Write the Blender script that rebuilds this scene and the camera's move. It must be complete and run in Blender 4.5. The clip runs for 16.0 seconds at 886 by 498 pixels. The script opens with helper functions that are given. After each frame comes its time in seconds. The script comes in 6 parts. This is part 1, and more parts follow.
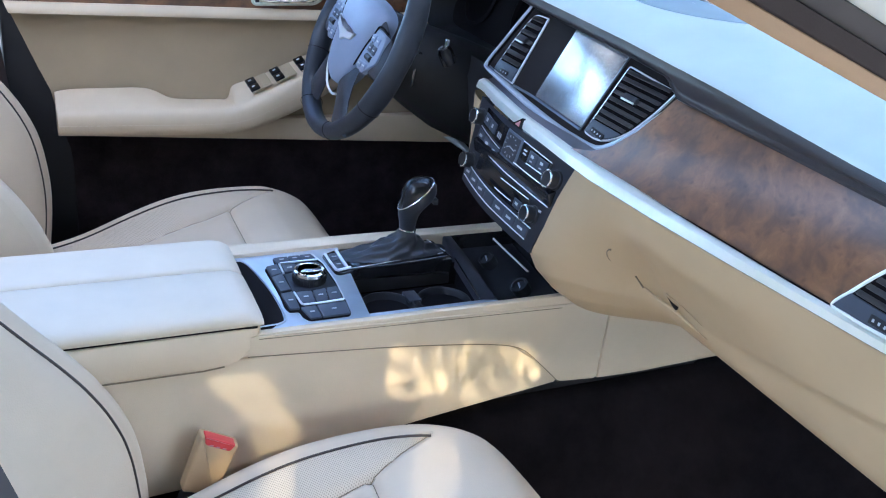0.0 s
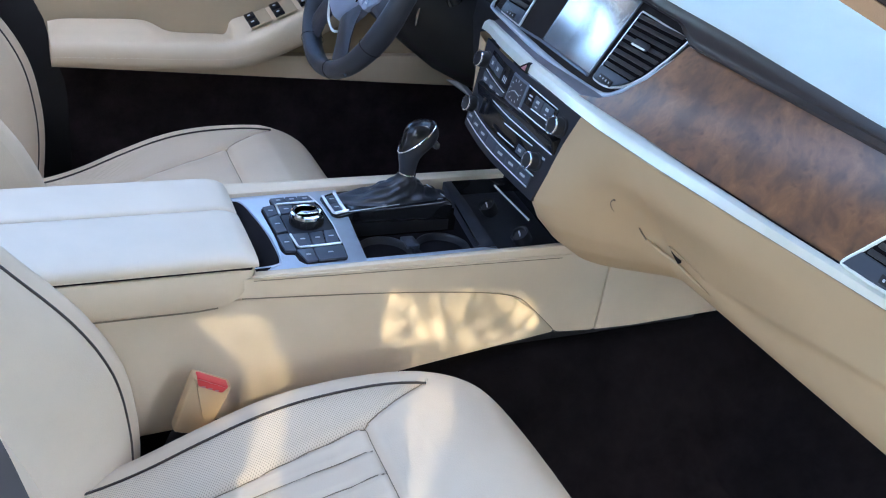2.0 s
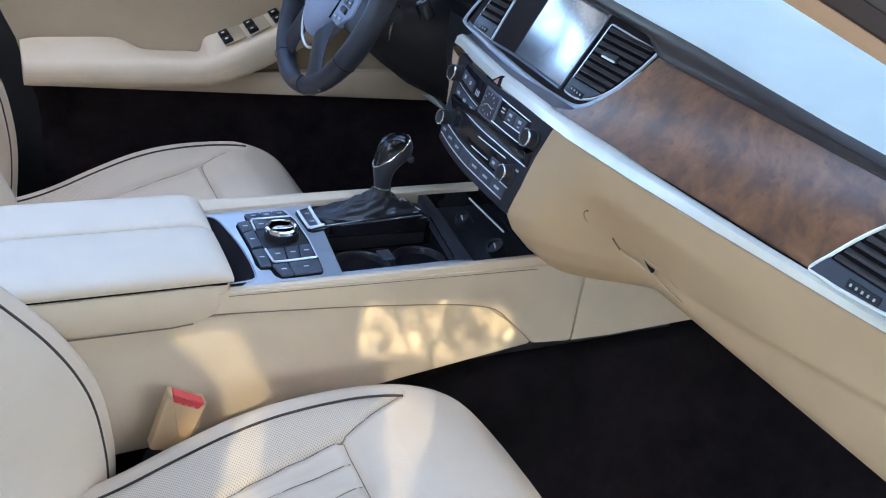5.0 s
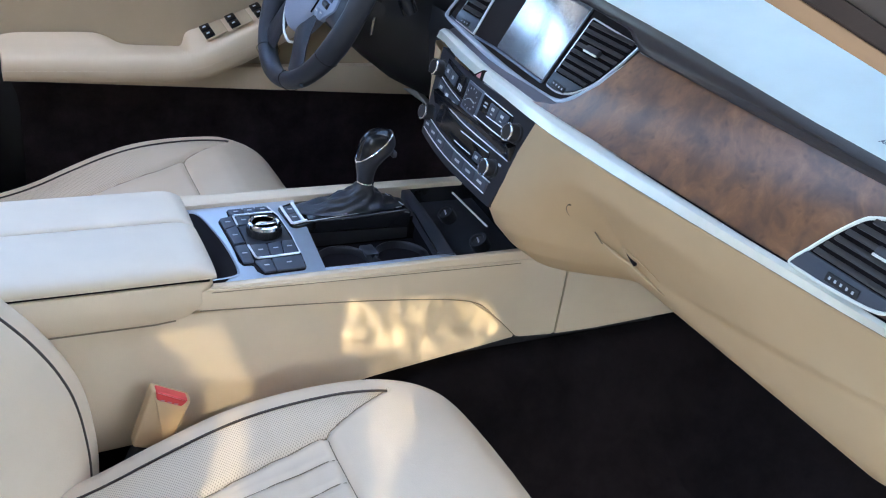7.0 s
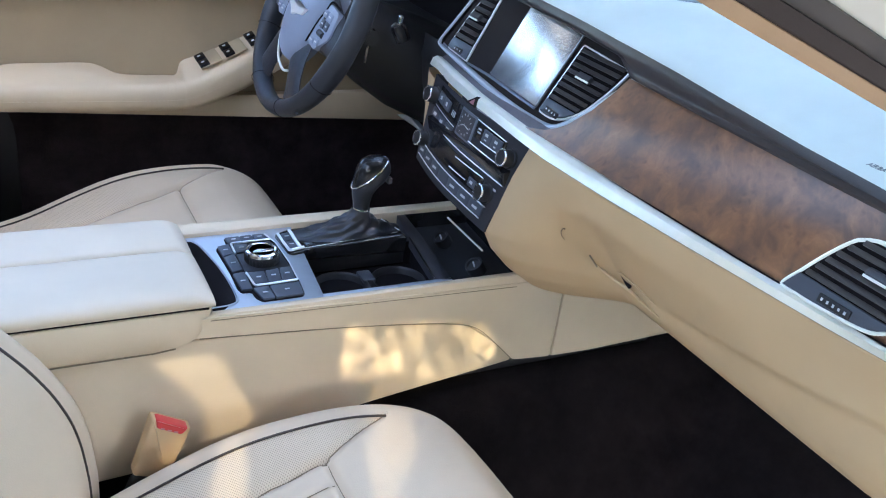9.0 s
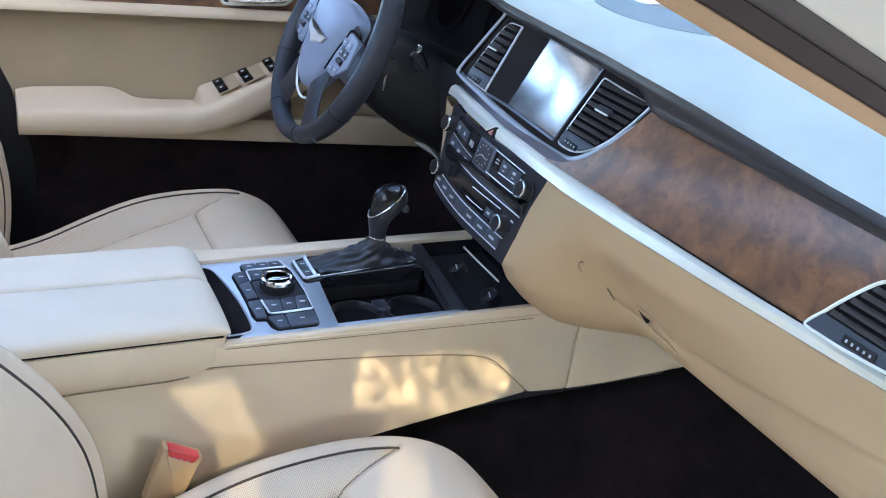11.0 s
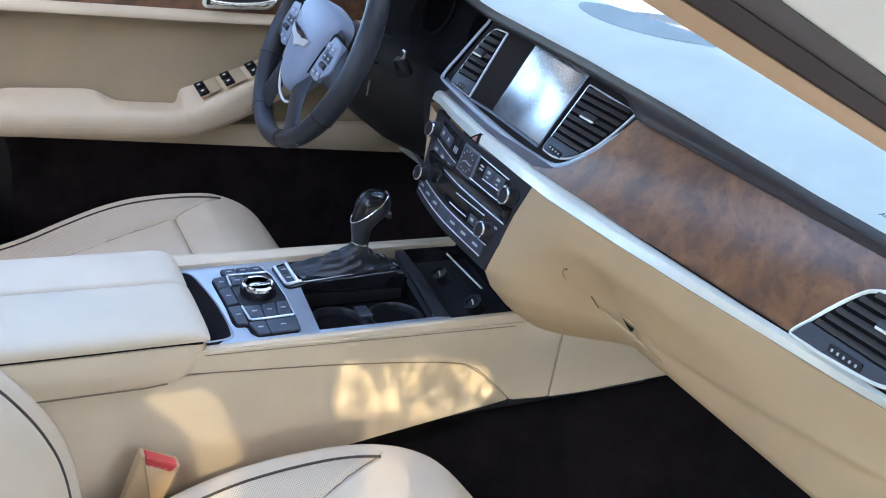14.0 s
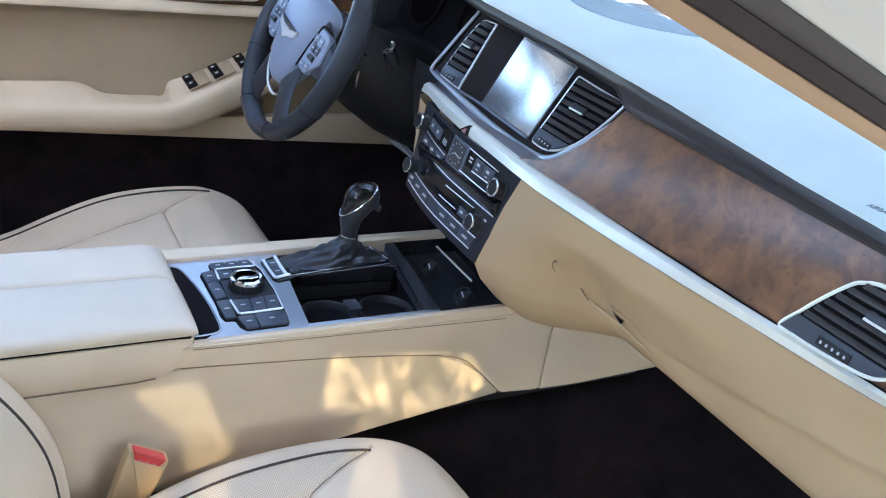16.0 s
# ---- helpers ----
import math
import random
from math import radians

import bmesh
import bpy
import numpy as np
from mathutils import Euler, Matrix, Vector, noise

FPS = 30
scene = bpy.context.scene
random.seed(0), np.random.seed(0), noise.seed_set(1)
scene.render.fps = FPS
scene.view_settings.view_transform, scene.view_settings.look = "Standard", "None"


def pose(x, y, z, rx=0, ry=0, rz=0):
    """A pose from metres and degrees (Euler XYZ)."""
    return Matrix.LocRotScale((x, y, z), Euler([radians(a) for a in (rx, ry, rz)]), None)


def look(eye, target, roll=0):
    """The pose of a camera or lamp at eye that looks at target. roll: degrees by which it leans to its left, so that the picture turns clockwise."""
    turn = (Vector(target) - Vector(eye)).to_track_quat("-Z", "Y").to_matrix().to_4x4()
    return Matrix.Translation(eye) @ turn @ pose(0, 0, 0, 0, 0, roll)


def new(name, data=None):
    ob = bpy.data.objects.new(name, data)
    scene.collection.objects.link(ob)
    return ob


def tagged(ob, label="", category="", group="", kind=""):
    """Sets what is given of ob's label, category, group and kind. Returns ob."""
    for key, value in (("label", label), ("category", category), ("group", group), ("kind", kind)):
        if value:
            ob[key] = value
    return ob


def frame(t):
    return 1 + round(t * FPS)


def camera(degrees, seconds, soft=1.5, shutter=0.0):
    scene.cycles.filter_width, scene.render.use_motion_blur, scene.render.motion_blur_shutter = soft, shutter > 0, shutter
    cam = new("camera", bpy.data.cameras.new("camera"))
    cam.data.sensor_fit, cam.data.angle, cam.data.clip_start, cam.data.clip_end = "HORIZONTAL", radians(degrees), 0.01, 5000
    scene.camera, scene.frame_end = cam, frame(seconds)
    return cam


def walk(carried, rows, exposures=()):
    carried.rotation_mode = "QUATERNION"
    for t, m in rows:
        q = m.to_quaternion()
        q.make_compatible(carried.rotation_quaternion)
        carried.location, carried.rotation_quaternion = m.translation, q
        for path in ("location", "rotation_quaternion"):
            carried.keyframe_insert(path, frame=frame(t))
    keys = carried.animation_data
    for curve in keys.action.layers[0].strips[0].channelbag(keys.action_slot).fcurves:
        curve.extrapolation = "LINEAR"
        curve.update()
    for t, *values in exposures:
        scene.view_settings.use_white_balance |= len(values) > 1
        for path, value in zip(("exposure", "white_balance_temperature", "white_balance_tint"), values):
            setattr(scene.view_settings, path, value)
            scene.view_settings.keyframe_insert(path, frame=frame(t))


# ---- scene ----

cam = camera(52.0, 16.0, 1.1)
# the film's own brightness and white balance drift a little: seconds, stops, kelvin, tint
BALANCE = [(0.0, 3.14, 5180, 10), (1.0, 3.10, 5210, 10), (2.5, 3.08, 5350, 10), (4.0, 3.08, 5400, 10), (6.5, 3.09, 5540, 10), (9.0, 3.14, 5620, 10), (11.5, 3.12, 5600, 10), (16.0, 3.12, 5620, 10)]
PATH = [
    (0, (-0.002, -1.086, 0.961), (0.81, 0.533, 0.114), 6.5),
    (0.5, (-0.005, -1.087, 0.955), (0.85, 0.505, 0.097), 7.9),
    (1, (-0.006, -1.086, 0.957), (0.833, 0.491, 0.055), 8.2),
    (1.5, (0.0, -1.077, 0.955), (0.82, 0.492, 0.024), 8.4),
    (2, (0.004, -1.065, 0.95), (0.813, 0.497, -0.002), 8.5),
    (2.5, (0.006, -1.062, 0.949), (0.794, 0.504, -0.013), 8.1),
    (3, (0.0, -1.06, 0.947), (0.783, 0.509, -0.014), 8.2),
    (3.5, (0.007, -1.061, 0.949), (0.788, 0.516, -0.001), 7.9),
    (4, (0.007, -1.066, 0.949), (0.824, 0.509, 0.026), 8.0),
    (6.5, (0.008, -1.075, 0.951), (0.875, 0.475, 0.031), 8.4),
    (7, (0.01, -1.074, 0.952), (0.889, 0.466, 0.027), 8.4),
    (7.5, (0.013, -1.071, 0.949), (0.911, 0.462, 0.03), 8.2),
    (8, (0.017, -1.067, 0.947), (0.92, 0.466, 0.034), 7.8),
    (8.5, (0.013, -1.073, 0.95), (0.916, 0.46, 0.036), 7.7),
    (9, (0.0, -1.079, 0.961), (0.899, 0.475, 0.08), 7.8),
    (9.2, (0.001, -1.084, 0.969), (0.883, 0.496, 0.117), 7.6),
    (11.3, (-0.003, -1.064, 0.965), (0.886, 0.52, 0.128), 8.5),
    (11.5, (-0.002, -1.064, 0.964), (0.903, 0.51, 0.127), 8.8),
    (12, (-0.003, -1.065, 0.966), (0.934, 0.497, 0.139), 9.3),
    (12.5, (-0.002, -1.059, 0.966), (0.937, 0.509, 0.153), 9.4),
    (13, (-0.004, -1.057, 0.963), (0.935, 0.51, 0.149), 9.6),
    (13.5, (-0.002, -1.058, 0.961), (0.926, 0.514, 0.143), 9.4),
    (14, (-0.001, -1.056, 0.961), (0.92, 0.519, 0.141), 9.2),
    (14.5, (0.001, -1.055, 0.959), (0.92, 0.521, 0.14), 8.9),
    (15, (0.006, -1.053, 0.96), (0.939, 0.513, 0.136), 8.8),
    (15.5, (0.006, -1.053, 0.96), (0.943, 0.508, 0.132), 9.0),
    (16, (0.005, -1.054, 0.961), (0.939, 0.506, 0.127), 9.2),
]
walk(cam, [(t, look(e, g, r)) for t, e, g, r in PATH], BALANCE)

# ---------------------------------------------------------------- light
SUN_ELEV, SUN_AZ = radians(38), radians(-93)      # azimuth of the sun seen from the car, from +x towards +y
world = bpy.data.worlds.new("world")
scene.world = world
world.use_nodes = True
wn = world.node_tree.nodes
sky = wn.new("ShaderNodeTexSky")
sky.sky_type, sky.sun_disc = "NISHITA", False
sky.dust_density, sky.air_density = 3.5, 1.2
sky.sun_elevation, sky.sun_rotation = SUN_ELEV, radians(90) - SUN_AZ
wn["Background"].inputs["Strength"].default_value = 0.15
world.node_tree.links.new(sky.outputs["Color"], wn["Background"].inputs["Color"])
sun_data = bpy.data.lights.new("sun", "SUN")
sun_data.energy, sun_data.angle, sun_data.color = 2.0, radians(0.53), (1.0, 0.80, 0.45)
sun = new("sun", sun_data)
sun_dir = Vector((math.cos(SUN_ELEV) * math.cos(SUN_AZ), math.cos(SUN_ELEV) * math.sin(SUN_AZ), math.sin(SUN_ELEV)))
sun.matrix_world = look(sun_dir * 30, (0, 0, 0))


# ---------------------------------------------------------------- materials
def base_material(name, rough=0.5, metal=0.0, spec=0.5):
    m = bpy.data.materials.new(name)
    m.use_nodes = True
    nt = m.node_tree
    b = nt.nodes["Principled BSDF"]
    b.inputs["Roughness"].default_value = rough
    b.inputs["Metallic"].default_value = metal
    b.inputs["Specular IOR Level"].default_value = spec
    co = nt.nodes.new("ShaderNodeTexCoord")
    return m, nt, b, co


def noise_tex(nt, co, scale, detail=4.0, rough=0.55):
    n = nt.nodes.new("ShaderNodeTexNoise")
    n.inputs["Scale"].default_value = scale
    n.inputs["Detail"].default_value = detail
    n.inputs["Roughness"].default_value = rough
    nt.links.new(co.outputs["Object"], n.inputs["Vector"])
    return n


def ramp(nt, src, stops):
    r = nt.nodes.new("ShaderNodeValToRGB")
    el = r.color_ramp.elements
    while len(el) < len(stops):
        el.new(0.5)
    for e, (p, c) in zip(el, stops):
        e.position, e.color = p, (*c, 1)
    nt.links.new(src, r.inputs["Fac"])
    return r


def bump(nt, b, src, strength, dist):
    k = nt.nodes.new("ShaderNodeBump")
    k.inputs["Strength"].default_value = strength
    k.inputs["Distance"].default_value = dist
    nt.links.new(src, k.inputs["Height"])
    if b.inputs["Normal"].links:
        nt.links.new(b.inputs["Normal"].links[0].from_socket, k.inputs["Normal"])
    nt.links.new(k.outputs["Normal"], b.inputs["Normal"])


def scaled(c, k):
    return tuple(min(1.0, v * k) for v in c)


def soft_material(name, color, rough=0.5, grain=900.0, grain_depth=0.0004, vary=0.06, spec=0.4):
    """Leather or moulded plastic with pebble grain and faint cloudy wear."""
    m, nt, b, co = base_material(name, rough, 0.0, spec)
    n = noise_tex(nt, co, 9.0, 5.0)
    r = ramp(nt, n.outputs["Fac"], [(0.3, scaled(color, 1 - vary)), (0.7, scaled(color, 1 + vary))])
    nt.links.new(r.outputs["Color"], b.inputs["Base Color"])
    v = nt.nodes.new("ShaderNodeTexVoronoi")
    v.inputs["Scale"].default_value = grain
    nt.links.new(co.outputs["Object"], v.inputs["Vector"])
    bump(nt, b, v.outputs["Distance"], 0.25, grain_depth)
    n2 = noise_tex(nt, co, 35.0, 3.0)
    bump(nt, b, n2.outputs["Fac"], 0.12, 0.002)
    rr = nt.nodes.new("ShaderNodeMapRange")
    rr.inputs["To Min"].default_value, rr.inputs["To Max"].default_value = rough - 0.06, rough + 0.08
    nt.links.new(n2.outputs["Fac"], rr.inputs["Value"])
    nt.links.new(rr.outputs["Result"], b.inputs["Roughness"])
    return m


def metal_material(name, color, rough, metal=1.0, streak=0.03, grain=0.05):
    m, nt, b, co = base_material(name, rough, metal)
    n = noise_tex(nt, co, 60.0, 4.0)
    r = ramp(nt, n.outputs["Fac"], [(0.3, scaled(color, 1 - streak)), (0.7, scaled(color, 1 + streak))])
    nt.links.new(r.outputs["Color"], b.inputs["Base Color"])
    n2 = noise_tex(nt, co, 900.0, 2.0)
    if grain > 0:
        bump(nt, b, n2.outputs["Fac"], grain, 0.0002)
    return m


def carpet_material(name, color):
    m, nt, b, co = base_material(name, 1.0, 0.0, 0.1)
    n = noise_tex(nt, co, 14.0, 5.0, 0.7)
    r = ramp(nt, n.outputs["Fac"], [(0.3, scaled(color, 0.6)), (0.75, scaled(color, 1.9))])
    nt.links.new(r.outputs["Color"], b.inputs["Base Color"])
    n2 = noise_tex(nt, co, 700.0, 3.0, 0.8)
    bump(nt, b, n2.outputs["Fac"], 0.9, 0.004)
    return m


def burl_material(name):
    """Satin burl walnut: swirled figure with dark eyes."""
    m, nt, b, co = base_material(name, 0.34, 0.0, 0.5)
    warp = noise_tex(nt, co, 6.0, 4.0)
    add = nt.nodes.new("ShaderNodeVectorMath")
    add.operation = "MULTIPLY_ADD"
    add.inputs[1].default_value = (0.12, 0.12, 0.12)
    nt.links.new(warp.outputs["Color"], add.inputs[0])
    nt.links.new(co.outputs["Object"], add.inputs[2])
    n = nt.nodes.new("ShaderNodeTexNoise")
    n.inputs["Scale"].default_value, n.inputs["Detail"].default_value = 26.0, 9.0
    n.inputs["Roughness"].default_value = 0.62
    nt.links.new(add.outputs["Vector"], n.inputs["Vector"])
    r = ramp(nt, n.outputs["Fac"], [(0.28, (0.070, 0.032, 0.018)), (0.44, (0.138, 0.064, 0.032)), (0.57, (0.225, 0.102, 0.043)), (0.72, (0.335, 0.165, 0.072))])
    eye = nt.nodes.new("ShaderNodeTexVoronoi")
    eye.inputs["Scale"].default_value = 75.0
    nt.links.new(add.outputs["Vector"], eye.inputs["Vector"])
    er = ramp(nt, eye.outputs["Distance"], [(0.06, (0.45, 0.38, 0.34)), (0.3, (1, 1, 1))])
    mix = nt.nodes.new("ShaderNodeMix")
    mix.data_type, mix.blend_type = "RGBA", "MULTIPLY"
    mix.inputs["Factor"].default_value = 0.6
    nt.links.new(r.outputs["Color"], mix.inputs["A"])
    nt.links.new(er.outputs["Color"], mix.inputs["B"])
    nt.links.new(mix.outputs["Result"], b.inputs["Base Color"])
    fine = noise_tex(nt, co, 400.0, 3.0)
    bump(nt, b, fine.outputs["Fac"], 0.08, 0.0004)
    b.inputs["Coat Weight"].default_value = 1.0
    b.inputs["Coat Roughness"].default_value = 0.32
    return m


def dotted_leather(name, color):
    """Perforated leather: crossed rows of pin holes."""
    m, nt, b, co = base_material(name, 0.5, 0.0, 0.35)
    rot = nt.nodes.new("ShaderNodeMapping")
    rot.inputs["Rotation"].default_value = (0, 0, radians(40))
    rot.inputs["Scale"].default_value = (420, 420, 0)
    nt.links.new(co.outputs["Object"], rot.inputs["Vector"])
    cell = nt.nodes.new("ShaderNodeVectorMath")
    cell.operation = "FRACTION"
    nt.links.new(rot.outputs["Vector"], cell.inputs[0])
    far = nt.nodes.new("ShaderNodeVectorMath")
    far.operation = "DISTANCE"
    far.inputs[1].default_value = (0.5, 0.5, 0.0)
    nt.links.new(cell.outputs["Vector"], far.inputs[0])
    r = ramp(nt, far.outputs["Value"], [(0.17, scaled(color, 0.55)), (0.32, color)])
    n = noise_tex(nt, co, 8.0)
    big = ramp(nt, n.outputs["Fac"], [(0.35, (0.94, 0.94, 0.94)), (0.7, (1, 1, 1))])
    mix = nt.nodes.new("ShaderNodeMix")
    mix.data_type, mix.blend_type = "RGBA", "MULTIPLY"
    mix.inputs["Factor"].default_value = 1.0
    nt.links.new(r.outputs["Color"], mix.inputs["A"])
    nt.links.new(big.outputs["Color"], mix.inputs["B"])
    nt.links.new(mix.outputs["Result"], b.inputs["Base Color"])
    bump(nt, b, far.outputs["Value"], 0.3, 0.0008)
    return m


def glass_material(name, tint=(1, 1, 1), rough=0.0):
    m, nt, b, co = base_material(name, rough)
    b.inputs["Base Color"].default_value = (*tint, 1)
    b.inputs["Transmission Weight"].default_value = 1.0
    b.inputs["IOR"].default_value = 1.5
    return m


BEIGE = (0.70, 0.565, 0.395)
M_LEATHER = soft_material("beige_leather", BEIGE, 0.46, 700.0, 0.0005, 0.05)
# the same beige leather, paler to hold the sky light on the lid
M_LID = soft_material("skylit_lid_leather", (0.72, 0.61, 0.465), 0.48, 700.0, 0.0005, 0.05)
M_SEAT = soft_material("seat_leather", (0.66, 0.535, 0.385), 0.46, 600.0, 0.0006, 0.05)
M_PERF = dotted_leather("perforated_leather", (0.66, 0.535, 0.385))
M_BEIGE = soft_material("beige_plastic", (0.535, 0.378, 0.210), 0.55, 1100.0, 0.0004, 0.04)
# pale colour paints sky sheen on dark skin; M_LIP is its unlit tone
M_PAD = soft_material("sky_sheen_dash_skin", (0.72, 0.83, 0.81), 0.40, 800.0, 0.0004, 0.06, 1.0)
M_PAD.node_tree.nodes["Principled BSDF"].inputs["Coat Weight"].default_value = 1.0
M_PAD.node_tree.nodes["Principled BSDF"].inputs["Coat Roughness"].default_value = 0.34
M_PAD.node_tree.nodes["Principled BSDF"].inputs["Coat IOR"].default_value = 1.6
M_LIP = soft_material("dark_dash_skin", (0.030, 0.022, 0.021), 0.46, 800.0, 0.0005, 0.10, 0.35)
M_LIP.node_tree.nodes["Principled BSDF"].inputs["Coat Weight"].default_value = 0.35
M_LIP.node_tree.nodes["Principled BSDF"].inputs["Coat Roughness"].default_value = 0.34
M_LIP.node_tree.nodes["Principled BSDF"].inputs["Coat IOR"].default_value = 1.8
M_BLACK = soft_material("black_plastic", (0.022, 0.021, 0.023), 0.42, 1300.0, 0.0003, 0.15)
M_GLOSS = soft_material("gloss_black", (0.012, 0.012, 0.014), 0.12, 300.0, 0.00003, 0.1)
M_GREY = soft_material("grey_satin_plastic", (0.055, 0.055, 0.064), 0.33, 1500.0, 0.0002, 0.08)
M_WHEEL = soft_material("wheel_leather", (0.031, 0.033, 0.041), 0.36, 900.0, 0.0005, 0.12)
M_BUTTON = soft_material("button_plastic", (0.070, 0.079, 0.100), 0.40, 1500.0, 0.0002, 0.1)
M_CARPET = carpet_material("carpet", (0.0105, 0.0077, 0.0080))
M_LINING = carpet_material("door_lining", (0.024, 0.0175, 0.0195))
M_FACE = soft_material("dark_brown_satin", (0.020, 0.0155, 0.0155), 0.65, 1300.0, 0.0003, 0.1, 0.15)
M_PIPING = soft_material("dark_piping", (0.05, 0.035, 0.028), 0.5, 900.0, 0.0003, 0.1)
M_SEAM = soft_material("seam_thread", (0.22, 0.17, 0.11), 0.8, 900.0, 0.0003, 0.1)
# near black for dark joints and for shade painted into slots, gaps and wells
M_GAP = soft_material("joint_and_shade_black", (0.010, 0.008, 0.009), 0.8, 900.0, 0.0003, 0.1, 0.08)
M_ALU = metal_material("satin_aluminium", (0.97, 1.0, 0.89), 0.38, 0.42)
M_RIM = metal_material("satin_grey_rim", (0.54, 0.58, 0.65), 0.36, 0.5)
M_SHELF = metal_material("dark_satin_shelf", (0.25, 0.235, 0.26), 0.34, 0.5)
M_BEZEL = metal_material("satin_bezel", (0.17, 0.19, 0.235), 0.30, 0.4)
M_HUB = soft_material("hub_skin", (0.265, 0.30, 0.39), 0.40, 900.0, 0.0004, 0.06)
M_STACK = soft_material("dark_stack_plastic", (0.028, 0.028, 0.034), 0.36, 1500.0, 0.0002, 0.08, 0.3)
M_INSERT = soft_material("tan_door_leather", (0.42, 0.328, 0.208), 0.55, 700.0, 0.0005, 0.05)
M_PLATE = metal_material("brushed_console_plate", (0.66, 0.71, 0.79), 0.40, 0.85)
M_LINE = metal_material("bright_satin_line", (0.95, 0.96, 1.0), 0.33, 0.55)
M_BOOT = soft_material("black_boot_leather", (0.026, 0.027, 0.034), 0.34, 700.0, 0.0006, 0.15, 0.55)
M_CHROME = metal_material("chrome", (0.86, 0.87, 0.88), 0.08)
M_WOOD = burl_material("burl_walnut")
# pale metal base stands in for bright sky mirrored in dark glass
M_SCREEN = metal_material("sky_bright_screen", (0.62, 0.64, 0.67), 0.23, 0.85, 0.01, 0.0)
M_GRILLE = soft_material("grille_cloth", (0.38, 0.48, 0.54), 0.75, 500.0, 0.0008, 0.06)
M_SLAT = soft_material("slat_plastic", (0.060, 0.054, 0.052), 0.35, 1500.0, 0.0002, 0.1)
M_RED = soft_material("red_plastic", (0.62, 0.06, 0.06), 0.35, 900.0, 0.0002, 0.08)
M_PINK = soft_material("pale_red_plastic", (0.50, 0.22, 0.24), 0.4, 900.0, 0.0002, 0.05)
M_PRINT = soft_material("embossed_print", (0.17, 0.215, 0.25), 0.5, 900.0, 0.0001, 0.03)
M_WHITE = soft_material("white_print", (0.58, 0.59, 0.61), 0.5, 900.0, 0.0001, 0.03)
M_PAINT = soft_material("grey_pillar_trim", (0.105, 0.092, 0.092), 0.7, 400.0, 0.00005, 0.05)
M_RUBBER = soft_material("door_seal_rubber", (0.042, 0.031, 0.031), 0.6, 700.0, 0.0004, 0.1)
M_BODY = soft_material("cream_body_paint", (0.87, 0.85, 0.79), 0.15, 300.0, 0.00002, 0.02, 0.6)
M_HEADLINER = soft_material("headliner_cloth", (0.55, 0.48, 0.39), 0.95, 900.0, 0.0006, 0.04)
M_PILLAR = soft_material("tan_pillar_trim", (0.50, 0.33, 0.20), 0.6, 900.0, 0.0004, 0.05)
M_GROUND = soft_material("driveway_asphalt", (0.125, 0.115, 0.10), 0.9, 120.0, 0.004, 0.12)
M_GLASS = glass_material("window_glass")


# ---------------------------------------------------------------- mesh helpers
def part(name, bm, material, parent=None, label="", smooth=True, angle=40.0):
    me = bpy.data.meshes.new(name)
    bmesh.ops.recalc_face_normals(bm, faces=bm.faces[:])
    for fc in bm.faces:
        fc.smooth = smooth
    if smooth:
        lim = radians(angle)
        for e in bm.edges:
            if len(e.link_faces) == 2 and e.calc_face_angle(0.0) > lim:
                e.smooth = False
    bm.to_mesh(me)
    bm.free()
    me.materials.append(material)
    ob = new(name, me)
    if parent is not None:
        ob.parent = parent
        if parent.data is None:
            ob.matrix_parent_inverse = parent.matrix_basis.inverted()
    if label:
        tagged(ob, label)
    return ob


def thing(name, label, category, group="", kind="", at=(0, 0, 0)):
    """An Empty at the thing's base, for its parts."""
    ob = new(name)
    ob.location = at
    return tagged(ob, label, category, group, kind)


def frame_of(origin, right, up):
    """A matrix whose x runs along right, y along up, z out of that plane."""
    r = Vector(right).normalized()
    u = Vector(up).normalized()
    n = r.cross(u).normalized()
    u = n.cross(r)
    return Matrix(((r.x, u.x, n.x, origin[0]), (r.y, u.y, n.y, origin[1]), (r.z, u.z, n.z, origin[2]), (0, 0, 0, 1)))


def grid(rows, closed_u=False, closed_v=False, caps=False):
    bm = bmesh.new()
    vs = [[bm.verts.new(p) for p in row] for row in rows]
    nr, nc = len(vs), len(vs[0])
    for i in range(nr if closed_v else nr - 1):
        for j in range(nc if closed_u else nc - 1):
            q = (vs[i][j], vs[i][(j + 1) % nc], vs[(i + 1) % nr][(j + 1) % nc], vs[(i + 1) % nr][j])
            try:
                bm.faces.new(q)
            except ValueError:
                pass
    if caps:
        bm.faces.new(vs[0])
        bm.faces.new(list(reversed(vs[-1])))
    bmesh.ops.remove_doubles(bm, verts=bm.verts[:], dist=1e-6)
    return bm


def box(sx, sy, sz, bevel=0.002, m=Matrix(), seg=2):
    bm = bmesh.new()
    bmesh.ops.create_cube(bm, size=1.0, matrix=Matrix.Diagonal((sx, sy, sz, 1)))
    if bevel > 0:
        bmesh.ops.bevel(bm, geom=bm.edges[:], offset=min(bevel, 0.45 * min(sx, sy, sz)), segments=seg, affect="EDGES", profile=0.5)
    bm.transform(m)
    return bm


